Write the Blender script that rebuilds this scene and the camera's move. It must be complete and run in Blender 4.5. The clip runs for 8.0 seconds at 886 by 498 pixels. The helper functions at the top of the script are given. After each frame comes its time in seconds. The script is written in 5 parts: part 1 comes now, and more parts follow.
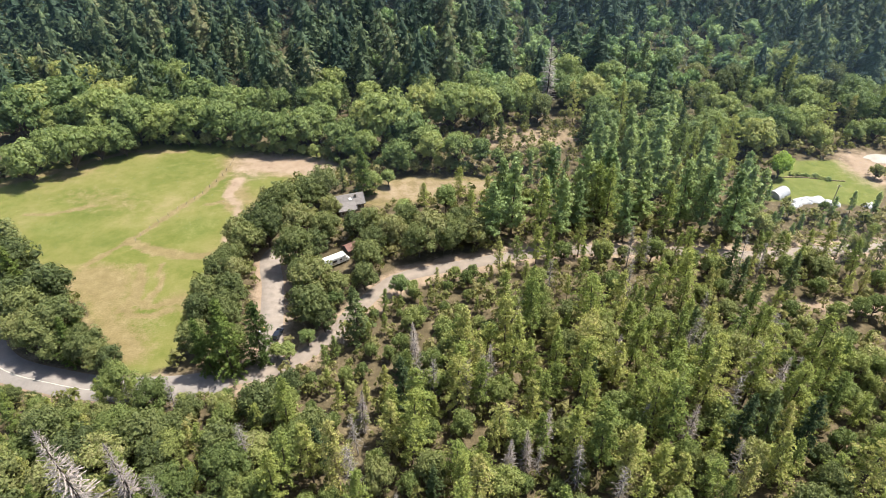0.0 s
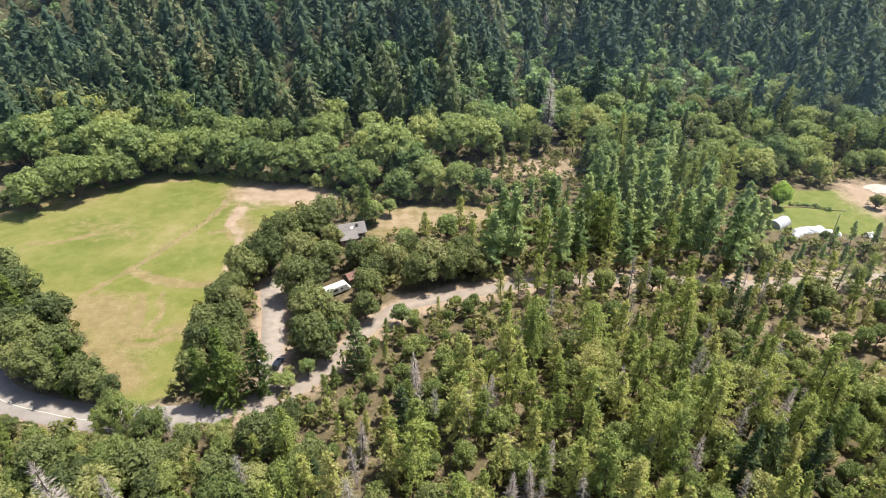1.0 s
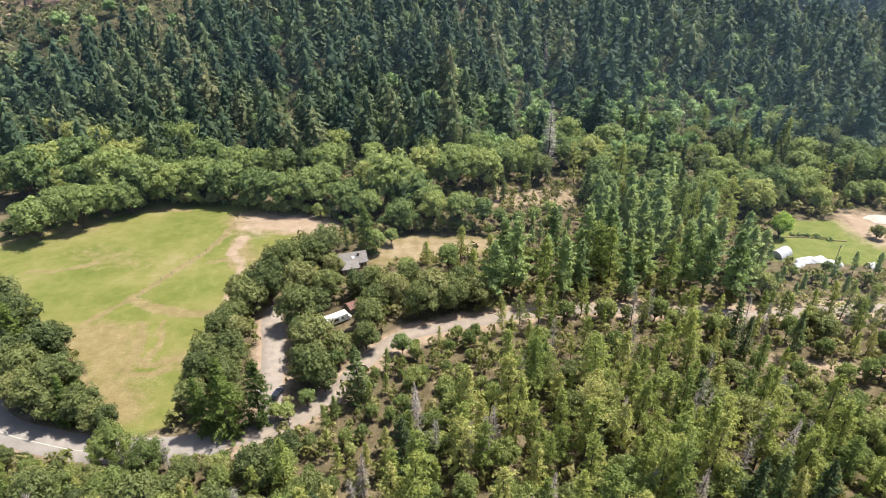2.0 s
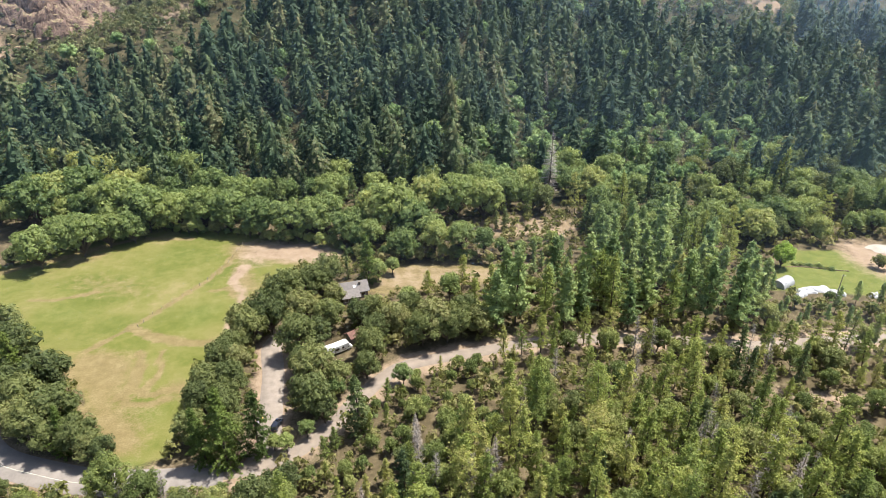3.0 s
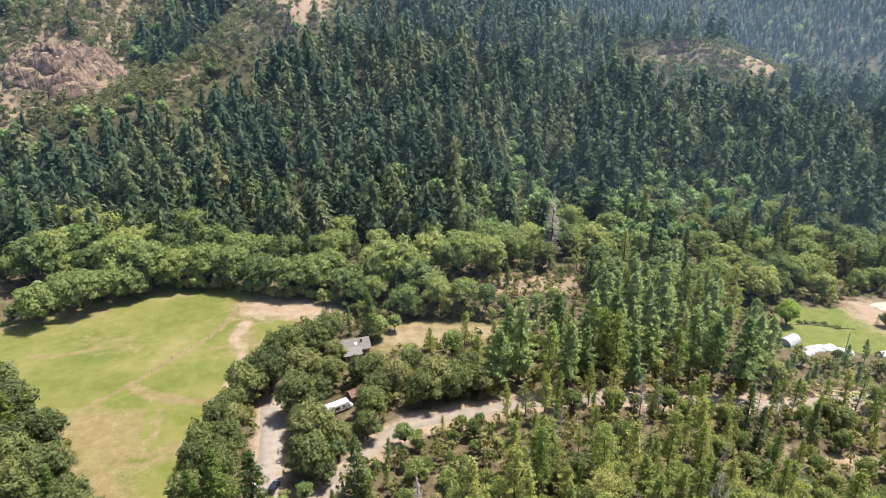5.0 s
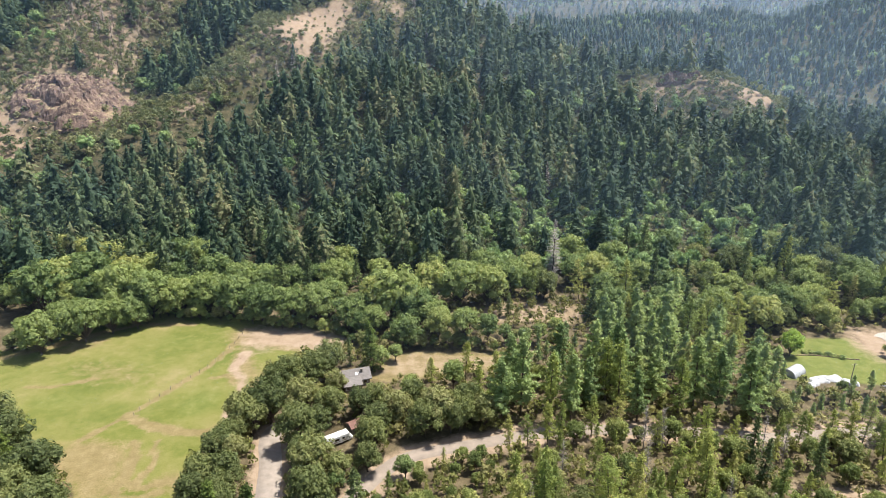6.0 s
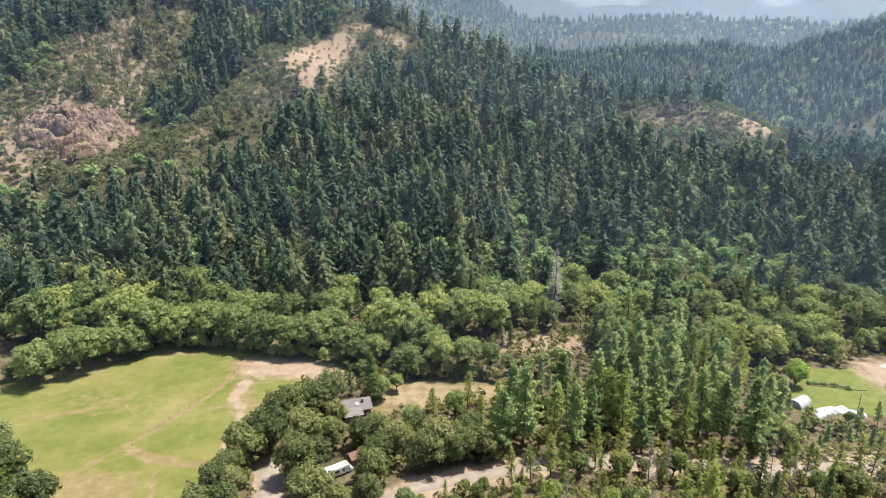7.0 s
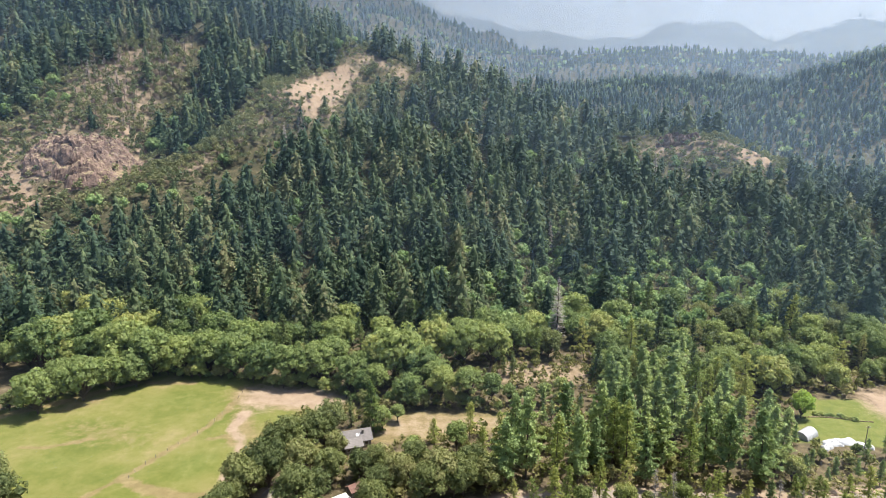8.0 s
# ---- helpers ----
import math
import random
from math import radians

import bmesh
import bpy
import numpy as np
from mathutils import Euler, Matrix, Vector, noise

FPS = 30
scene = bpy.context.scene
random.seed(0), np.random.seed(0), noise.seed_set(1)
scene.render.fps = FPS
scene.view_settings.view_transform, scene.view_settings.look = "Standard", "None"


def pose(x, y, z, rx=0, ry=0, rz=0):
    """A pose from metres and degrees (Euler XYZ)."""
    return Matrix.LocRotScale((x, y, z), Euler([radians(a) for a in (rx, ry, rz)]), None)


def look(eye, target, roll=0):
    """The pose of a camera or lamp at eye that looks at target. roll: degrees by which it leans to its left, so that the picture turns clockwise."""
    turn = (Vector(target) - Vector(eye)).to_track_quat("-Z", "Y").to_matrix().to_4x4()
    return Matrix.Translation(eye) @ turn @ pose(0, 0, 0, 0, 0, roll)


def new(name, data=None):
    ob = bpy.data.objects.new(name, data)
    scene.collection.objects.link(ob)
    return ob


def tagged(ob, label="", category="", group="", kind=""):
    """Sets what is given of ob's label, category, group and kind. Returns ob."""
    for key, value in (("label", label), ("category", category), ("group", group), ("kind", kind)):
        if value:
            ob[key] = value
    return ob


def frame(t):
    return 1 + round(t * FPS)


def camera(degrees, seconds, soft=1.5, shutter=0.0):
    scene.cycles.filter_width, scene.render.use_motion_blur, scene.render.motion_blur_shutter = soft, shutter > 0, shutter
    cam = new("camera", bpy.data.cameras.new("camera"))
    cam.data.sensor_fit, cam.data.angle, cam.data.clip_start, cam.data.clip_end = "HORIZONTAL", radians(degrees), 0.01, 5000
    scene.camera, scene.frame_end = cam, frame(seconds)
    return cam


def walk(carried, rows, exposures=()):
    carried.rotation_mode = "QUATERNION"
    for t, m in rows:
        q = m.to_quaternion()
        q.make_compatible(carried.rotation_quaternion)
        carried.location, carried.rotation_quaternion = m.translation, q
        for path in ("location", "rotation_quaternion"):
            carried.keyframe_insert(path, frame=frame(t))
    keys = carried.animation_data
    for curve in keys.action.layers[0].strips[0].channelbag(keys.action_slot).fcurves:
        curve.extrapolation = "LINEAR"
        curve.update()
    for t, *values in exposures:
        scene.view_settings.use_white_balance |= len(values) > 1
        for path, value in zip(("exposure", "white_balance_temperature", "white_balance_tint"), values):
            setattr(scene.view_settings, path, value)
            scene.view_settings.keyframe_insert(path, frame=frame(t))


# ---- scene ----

# ---- camera: a drone that hovers and tilts up ----
cam = camera(70.82, 8.0, soft=0.7)
ALT = 110.0
PATH = [
    (0.0, pose(0, 0, ALT, 55.50, 0.00, 0.00)),
    (0.5, pose(0, 0, ALT, 56.84, -0.01, 0.08)),
    (1.0, pose(0, 0, ALT, 58.17, -0.01, 0.14)),
    (1.5, pose(0, 0, ALT, 59.53, -0.04, 0.22)),
    (3.0, pose(0, 0, ALT, 63.56, -0.06, 0.45)),
    (3.5, pose(0, 0, ALT, 64.91, -0.09, 0.52)),
    (4.0, pose(0, 0, ALT, 66.23, -0.10, 0.57)),
    (4.5, pose(0, 0, ALT, 67.48, -0.06, 0.64)),
    (6.0, pose(0, 0, ALT, 71.48, -0.08, 0.83)),
    (6.5, pose(0, 0, ALT, 72.81, -0.05, 0.92)),
    (7.0, pose(0, 0, ALT, 74.13, -0.11, 1.01)),
    (7.5, pose(0, 0, ALT, 75.47, -0.11, 1.10)),
    (8.0, pose(0, 0, ALT, 76.79, -0.13, 1.16)),
]
walk(cam, PATH)

# ---- light: clear midday sky and one sun ----
SUN_EL, SUN_AZ = radians(66), radians(64)
world = bpy.data.worlds.new("sky")
scene.world = world
world.use_nodes = True
wn = world.node_tree.nodes
sky = wn.new("ShaderNodeTexSky")
sky.sky_type = "NISHITA"
sky.sun_disc = False
sky.sun_elevation, sky.sun_rotation = SUN_EL, SUN_AZ
sky.air_density, sky.dust_density = 1.0, 2.0
world.node_tree.links.new(sky.outputs[0], wn["Background"].inputs[0])
wn["Background"].inputs[1].default_value = 0.088
sun_data = bpy.data.lights.new("sun", "SUN")
sun_data.energy, sun_data.angle, sun_data.color = 4.3, radians(0.53), (1.0, 0.95, 0.86)
sun = new("sun", sun_data)
SUN_DIR = Vector((math.cos(SUN_EL) * math.sin(SUN_AZ), math.cos(SUN_EL) * math.cos(SUN_AZ), math.sin(SUN_EL)))
sun.matrix_world = look(SUN_DIR * 400, (0, 0, 0))
scene.view_settings.exposure = 1.5


# ---- materials ----
def nodes_of(name):
    m = bpy.data.materials.new(name)
    m.use_nodes = True
    nt = m.node_tree
    return m, nt, nt.nodes["Principled BSDF"], nt.nodes["Material Output"]


def link(nt, a, b):
    nt.links.new(a, b)


def ramp(nt, fac, stops):
    r = nt.nodes.new("ShaderNodeValToRGB")
    while len(r.color_ramp.elements) < len(stops):
        r.color_ramp.elements.new(0.5)
    for e, (p, c) in zip(r.color_ramp.elements, stops):
        e.position, e.color = p, (*c, 1)
    link(nt, fac, r.inputs[0])
    return r.outputs[0]


def noise_tex(nt, scale, detail=4.0, rough=0.55, coords=None):
    n = nt.nodes.new("ShaderNodeTexNoise")
    n.inputs["Scale"].default_value, n.inputs["Detail"].default_value, n.inputs["Roughness"].default_value = scale, detail, rough
    if coords is None:
        g = nt.nodes.new("ShaderNodeNewGeometry")
        coords = g.outputs["Position"]
    link(nt, coords, n.inputs["Vector"])
    return n.outputs[0]


def mix_col(nt, fac, a, b, blend="MIX"):
    m = nt.nodes.new("ShaderNodeMix")
    m.data_type, m.blend_type = "RGBA", blend
    for sock, v in ((m.inputs[0], fac), (m.inputs[6], a), (m.inputs[7], b)):
        if hasattr(v, "is_linked"):
            link(nt, v, sock)
        elif isinstance(v, tuple):
            sock.default_value = (*v, 1)
        else:
            sock.default_value = v
    return m.outputs[2]


def maths(nt, op, a, b=0.0, clamp=False):
    m = nt.nodes.new("ShaderNodeMath")
    m.operation, m.use_clamp = op, clamp
    for sock, v in ((m.inputs[0], a), (m.inputs[1], b)):
        if hasattr(v, "is_linked"):
            link(nt, v, sock)
        else:
            sock.default_value = v
    return m.outputs[0]


def bump(nt, bsdf, height, strength=0.4, distance=0.05):
    b = nt.nodes.new("ShaderNodeBump")
    b.inputs["Strength"].default_value, b.inputs["Distance"].default_value = strength, distance
    link(nt, height, b.inputs["Height"])
    link(nt, b.outputs[0], bsdf.inputs["Normal"])


def attr(nt, name):
    a = nt.nodes.new("ShaderNodeAttribute")
    a.attribute_name = name
    return a.outputs["Fac"]


def foliage(name, stops, stuff=False, leafy=0.42, fine=0.9, grain=4.5):
    """Leaves: a tint for each tree, another for each clump, light that passes through."""
    m, nt, p, out = nodes_of(name)
    if stuff:
        tint = attr(nt, "tint")
    else:
        tint = nt.nodes.new("ShaderNodeObjectInfo").outputs["Random"]
    geo = nt.nodes.new("ShaderNodeNewGeometry")
    isl = geo.outputs["Random Per Island"]
    patch = noise_tex(nt, fine, 2.0)
    v = maths(nt, "ADD", maths(nt, "MULTIPLY", tint, 0.75), maths(nt, "MULTIPLY", isl, 0.2))
    v = maths(nt, "ADD", v, maths(nt, "MULTIPLY", maths(nt, "SUBTRACT", patch, 0.42), 0.55), True)
    col = ramp(nt, v, stops)
    # dark and light flecks multiplied in: shaded gaps between leaves, put into the colour
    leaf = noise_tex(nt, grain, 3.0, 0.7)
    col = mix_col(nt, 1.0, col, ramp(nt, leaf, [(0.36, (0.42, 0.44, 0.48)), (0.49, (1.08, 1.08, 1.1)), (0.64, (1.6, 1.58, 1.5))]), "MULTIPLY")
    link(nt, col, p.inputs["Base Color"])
    bump(nt, p, leaf, 0.7, 0.25)
    p.inputs["Roughness"].default_value = 0.62
    p.inputs["Specular IOR Level"].default_value = 0.12 if stuff else 0.26
    tr = nt.nodes.new("ShaderNodeBsdfTranslucent")
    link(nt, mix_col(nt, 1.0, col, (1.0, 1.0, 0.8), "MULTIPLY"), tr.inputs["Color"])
    mx = nt.nodes.new("ShaderNodeMixShader")
    mx.inputs[0].default_value = leafy
    link(nt, p.outputs[0], mx.inputs[1])
    link(nt, tr.outputs[0], mx.inputs[2])
    link(nt, mx.outputs[0], out.inputs[0])
    return m


def plain(name, a, b, scale=3.0, rough=0.7, metal=0.0, relief=0.0, spec=0.5):
    """A surface that wavers between two colours at two scales."""
    m, nt, p, out = nodes_of(name)
    n1, n2 = noise_tex(nt, scale), noise_tex(nt, scale * 9, 3.0)
    v = maths(nt, "ADD", maths(nt, "MULTIPLY", n1, 0.65), maths(nt, "MULTIPLY", n2, 0.35))
    link(nt, ramp(nt, v, [(0.3, a), (0.7, b)]), p.inputs["Base Color"])
    p.inputs["Roughness"].default_value, p.inputs["Metallic"].default_value = rough, metal
    p.inputs["Specular IOR Level"].default_value = spec
    if relief:
        bump(nt, p, n2, 0.5, relief)
    return m


FIR = foliage("fir_needles", [(0.1, (0.044, 0.069, 0.030)), (0.5, (0.088, 0.122, 0.048)), (0.95, (0.156, 0.188, 0.065))])
# hill needles carry extra blue, the skylight's tint put into the colour
FIR_HILL = foliage("hill_needles", [(0.05, (0.021, 0.040, 0.024)), (0.45, (0.044, 0.072, 0.039)), (0.8, (0.089, 0.117, 0.052)), (1.0, (0.155, 0.147, 0.073))], True, 0.28, 0.25, 1.5)
# far needles are bluer: part of the distance haze is in the colour
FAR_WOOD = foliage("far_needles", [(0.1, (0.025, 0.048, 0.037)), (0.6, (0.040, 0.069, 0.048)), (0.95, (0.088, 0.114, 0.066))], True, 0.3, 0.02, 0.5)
PINE = foliage("pine_needles", [(0.05, (0.122, 0.167, 0.047)), (0.4, (0.212, 0.254, 0.067)), (0.75, (0.299, 0.319, 0.089)), (1.0, (0.341, 0.301, 0.127))], False, 0.5)
BELT = foliage("belt_needles", [(0.05, (0.148, 0.212, 0.090)), (0.45, (0.241, 0.313, 0.125)), (0.95, (0.348, 0.405, 0.162))], False, 0.5)
CEDAR = foliage("cedar_sprays", [(0.1, (0.055, 0.085, 0.020)), (0.6, (0.105, 0.150, 0.032)), (1.0, (0.17, 0.21, 0.05))])
OAK = foliage("oak_leaves", [(0.05, (0.070, 0.093, 0.036)), (0.4, (0.127, 0.151, 0.055)), (0.75, (0.186, 0.206, 0.074)), (1.0, (0.247, 0.238, 0.104))], False, 0.46)
MAPLE = foliage("maple_leaves", [(0.08, (0.094, 0.142, 0.051)), (0.45, (0.189, 0.240, 0.083)), (0.8, (0.276, 0.315, 0.106)), (1.0, (0.332, 0.325, 0.114))], False, 0.48)
MAPLE_HILL = foliage("slope_leaves", [(0.1, (0.109, 0.170, 0.071)), (0.5, (0.186, 0.269, 0.107)), (0.95, (0.281, 0.354, 0.150))], True, 0.42)
OLIVE = foliage("olive_green_leaves", [(0.05, (0.095, 0.128, 0.041)), (0.45, (0.164, 0.201, 0.063)), (0.8, (0.235, 0.261, 0.084)), (1.0, (0.289, 0.274, 0.125))], False, 0.46)
LIME = foliage("lime_green_leaves", [(0.1, (0.20, 0.30, 0.05)), (0.9, (0.30, 0.40, 0.08))], False, 0.5)
TWIGS = foliage("dry_twigs", [(0.1, (0.23, 0.195, 0.175)), (0.9, (0.38, 0.33, 0.30))], False, 0.25)
BRUSH = foliage("brush_leaves", [(0.1, (0.075, 0.098, 0.050)), (0.5, (0.131, 0.152, 0.075)), (0.95, (0.213, 0.213, 0.106))], True)
SHRUB = foliage("shrub_leaves", [(0.1, (0.09, 0.098, 0.03)), (0.5, (0.15, 0.155, 0.052)), (0.95, (0.25, 0.23, 0.10))], True)
BARK = plain("bark", (0.036, 0.027, 0.021), (0.102, 0.075, 0.054), 1.5, 0.9, 0, 0.03)
DEADWOOD = plain("weathered_deadwood", (0.132, 0.114, 0.102), (0.252, 0.222, 0.198), 1.2, 0.9, 0, 0.02)
ASPHALT = plain("worn_asphalt", (0.140, 0.124, 0.112), (0.215, 0.190, 0.168), 0.35, 0.9, 0, 0.004)
GRAVEL = plain("pale_gravel", (0.144, 0.123, 0.105), (0.252, 0.210, 0.174), 0.5, 0.95, 0, 0.01)
LANE = plain("dusty_lane", (0.135, 0.112, 0.092), (0.225, 0.182, 0.145), 0.35, 0.95, 0, 0.006)
LINE_PAINT = plain("faded_road_paint", (0.20, 0.185, 0.155), (0.42, 0.40, 0.35), 1.6, 0.8)
SHINGLE = plain("grey_roof_shingles", (0.105, 0.094, 0.088), (0.165, 0.150, 0.142), 1.2, 0.9, 0, 0.01)
RED_ROOF = plain("rust_red_roofing", (0.096, 0.045, 0.033), (0.150, 0.072, 0.054), 1.2, 0.8, 0, 0.006)
SIDING = plain("weathered_siding", (0.120, 0.099, 0.078), (0.192, 0.162, 0.129), 1.0, 0.85, 0, 0.006)
WHITE = plain("white_painted_metal", (0.52, 0.52, 0.51), (0.66, 0.66, 0.65), 0.8, 0.35)
CLOTH_WHITE = plain("white_sheeting", (0.22, 0.23, 0.245), (0.46, 0.46, 0.46), 0.9, 0.6, 0, 0.05)
DARK_GLASS = plain("dark_window_glass", (0.012, 0.014, 0.016), (0.02, 0.022, 0.025), 1.0, 0.06, 0, 0, 0.8)
CAR_PAINT = plain("dark_blue_car_paint", (0.018, 0.022, 0.032), (0.025, 0.03, 0.042), 1.0, 0.22, 0.3)
RUBBER = plain("black_rubber", (0.012, 0.012, 0.012), (0.025, 0.025, 0.025), 3.0, 0.85)
RUST_WIRE = plain("rusty_wire", (0.09, 0.06, 0.045), (0.16, 0.11, 0.08), 2.0, 0.8)
STEEL = plain("dull_steel", (0.35, 0.35, 0.35), (0.5, 0.5, 0.5), 2.0, 0.4, 0.9)
POST_WOOD = plain("weathered_post_wood", (0.156, 0.132, 0.102), (0.270, 0.234, 0.186), 2.0, 0.9)
def rock_material():
    """Reddish stone with dark seams; dry grass has taken the flat ledges."""
    m, nt, p, out = nodes_of("reddish_rock")
    a, b = noise_tex(nt, 0.18, 5.0, 0.65), noise_tex(nt, 1.6, 4.0, 0.7)
    v = maths(nt, "ADD", maths(nt, "MULTIPLY", a, 0.5), maths(nt, "MULTIPLY", b, 0.5))
    stone = ramp(nt, v, [(0.40, (0.030, 0.022, 0.020)), (0.50, (0.125, 0.080, 0.062)), (0.62, (0.215, 0.148, 0.112))])
    tuft = ramp(nt, b, [(0.38, (0.060, 0.070, 0.030)), (0.5, (0.205, 0.158, 0.085)), (0.65, (0.300, 0.225, 0.135))])
    g = nt.nodes.new("ShaderNodeNewGeometry")
    sep = nt.nodes.new("ShaderNodeSeparateXYZ")
    link(nt, g.outputs["Normal"], sep.inputs[0])
    flat = maths(nt, "MULTIPLY", maths(nt, "SUBTRACT", maths(nt, "ADD", sep.outputs[2], maths(nt, "MULTIPLY", a, 0.45)), 0.88), 4.0, True)
    link(nt, mix_col(nt, flat, stone, tuft), p.inputs["Base Color"])
    p.inputs["Roughness"].default_value = 0.95
    bump(nt, p, v, 0.8, 0.5)
    return m


ROCK = rock_material()
YELLOW = plain("yellow_machine_paint", (0.55, 0.38, 0.04), (0.65, 0.48, 0.08), 2.0, 0.4)
SAND = plain("pale_sand", (0.21, 0.19, 0.16), (0.33, 0.30, 0.26), 0.25, 0.95, 0, 0.02)


def ground_material():
    m, nt, p, out = nodes_of("ground_cover")
    big, mid, fine = noise_tex(nt, 0.045, 6.0, 0.65), noise_tex(nt, 0.25, 5.0, 0.65), noise_tex(nt, 2.2, 4.0, 0.7)
    grain = maths(nt, "ADD", maths(nt, "MULTIPLY", mid, 0.55), maths(nt, "MULTIPLY", fine, 0.45))
    floor = ramp(nt, grain, [(0.3, (0.034, 0.029, 0.016)), (0.5, (0.078, 0.062, 0.036)), (0.68, (0.17, 0.136, 0.084))])
    grass = ramp(nt, maths(nt, "ADD", maths(nt, "MULTIPLY", big, 0.62), maths(nt, "MULTIPLY", grain, 0.38)),
                 [(0.34, (0.066, 0.083, 0.016)), (0.46, (0.097, 0.106, 0.026)), (0.55, (0.130, 0.125, 0.040)), (0.64, (0.170, 0.144, 0.066))])
    dry = ramp(nt, grain, [(0.3, (0.098, 0.078, 0.034)), (0.5, (0.148, 0.117, 0.055)), (0.7, (0.210, 0.168, 0.092))])
    bare = ramp(nt, grain, [(0.3, (0.150, 0.108, 0.074)), (0.5, (0.215, 0.160, 0.113)), (0.7, (0.275, 0.215, 0.160))])
    lawn = ramp(nt, grain, [(0.3, (0.058, 0.080, 0.018)), (0.5, (0.098, 0.112, 0.029)), (0.68, (0.148, 0.140, 0.052))])
    # hill forest floor, set darker so that gaps between trees read as forest
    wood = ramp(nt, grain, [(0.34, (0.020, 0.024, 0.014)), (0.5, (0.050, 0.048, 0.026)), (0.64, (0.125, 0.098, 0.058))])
    wob = maths(nt, "MULTIPLY", maths(nt, "SUBTRACT", grain, 0.5), 1.5)

    def mask(name, sharp=2.4, ragged=0.8):
        v = maths(nt, "ADD", attr(nt, name), maths(nt, "MULTIPLY", wob, ragged))
        return maths(nt, "ADD", maths(nt, "MULTIPLY", maths(nt, "SUBTRACT", v, 0.5), sharp), 0.5, True)
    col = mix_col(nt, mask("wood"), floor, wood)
    col = mix_col(nt, mask("grass", 4.0), col, grass)
    col = mix_col(nt, mask("lawn"), col, lawn)
    col = mix_col(nt, mask("dry", 2.2, 1.5), col, dry)
    col = mix_col(nt, mask("bare"), col, bare)
    link(nt, col, p.inputs["Base Color"])
    p.inputs["Roughness"].default_value = 0.95
    p.inputs["Specular IOR Level"].default_value = 0.1
    bump(nt, p, grain, 0.7, 0.25)
    return m


GROUND = ground_material()


# ---- helpers of this scene ----
def mesh_of(name, verts, faces, mat, smooth=False):
    me = bpy.data.meshes.new(name)
    me.from_pydata([tuple(v) for v in verts] if not isinstance(verts, np.ndarray) else verts.tolist(), [],
                   faces.tolist() if isinstance(faces, np.ndarray) else faces)
    me.materials.append(mat)
    if smooth:
        me.polygons.foreach_set("use_smooth", [True] * len(me.polygons))
    me.update()
    return me


def thing(name, at, label="", category="", group="", turn=0.0):
    e = new(name)
    e.empty_display_size = 0.5
    e.matrix_basis = pose(at[0], at[1], at[2], 0, 0, turn)
    return tagged(e, label, category, group)


def part(name, bm, mat, parent, label="", smooth=False):
    """Links a bmesh as one mesh object under a thing or a part."""
    me = bpy.data.meshes.new(name)
    bm.to_mesh(me)
    bm.free()
    me.materials.append(mat)
    if smooth:
        me.polygons.foreach_set("use_smooth", [True] * len(me.polygons))
    ob = new(name, me)
    ob.parent = parent
    return tagged(ob, label)


def part_mesh(name, me, parent, label=""):
    ob = new(name, me)
    ob.parent = parent
    return tagged(ob, label)


def box(x0, x1, y0, y1, z0, z1, bevel=0.0, bm=None):
    own = bm is None
    bm = bmesh.new() if own else bm
    made = bmesh.ops.create_cube(bm, size=1.0, matrix=Matrix.Translation(((x0 + x1) / 2, (y0 + y1) / 2, (z0 + z1) / 2)) @ Matrix.Diagonal((x1 - x0, y1 - y0, z1 - z0, 1)))
    if bevel:
        edges = {e for v in made["verts"] for e in v.link_edges}
        bmesh.ops.bevel(bm, geom=list(edges), offset=bevel, segments=2, affect="EDGES")
    return bm


def prism(profile, x0, x1):
    """A profile of (y, z) points drawn along x."""
    bm = bmesh.new()
    a = [bm.verts.new((x0, y, z)) for y, z in profile]
    b = [bm.verts.new((x1, y, z)) for y, z in profile]
    n = len(profile)
    bm.faces.new(a[::-1])
    bm.faces.new(b)
    for i in range(n):
        bm.faces.new((a[i], a[(i + 1) % n], b[(i + 1) % n], b[i]))
    bmesh.ops.recalc_face_normals(bm, faces=bm.faces)
    return bm


def cyl(p, q, r0, r1=None, sides=10):
    bm = bmesh.new()
    p, q = Vector(p), Vector(q)
    d = q - p
    m = Matrix.Translation((p + q) / 2) @ d.to_track_quat("Z", "Y").to_matrix().to_4x4()
    bmesh.ops.create_cone(bm, cap_ends=True, segments=sides, radius1=r0, radius2=r0 if r1 is None else r1, depth=d.length, matrix=m)
    return bm


# ---- lie of the land ----
CREST = [(-900, 640, 250), (-600, 650, 262), (-424, 678, 258), (-253, 695, 232), (-154, 672, 192), (-104, 642, 164), (-38, 609, 138),
         (47, 583, 110), (118, 547, 78), (170, 520, 80), (200, 498, 80), (230, 465, 62), (272, 410, 42), (340, 380, 34), (900, 370, 20)]
FOOT = [(-600, 230), (-200, 252), (0, 280), (140, 290), (300, 300), (900, 300)]
FIELD = [(-190, 190), (-165, 206), (-143, 226), (-127, 240), (-103.6, 239), (-87.3, 238), (-67.6, 231), (-49.4, 228), (-33, 216),
         (-58.6, 200.5), (-63.8, 196.3), (-66.8, 184.4), (-68.6, 163.5), (-68.2, 158.8), (-71.7, 143), (-69.1, 128.1), (-66, 110), (-72, 106.5),
         (-81, 107), (-91.4, 123.5), (-106.9, 143), (-124.5, 151.4), (-160, 160)]
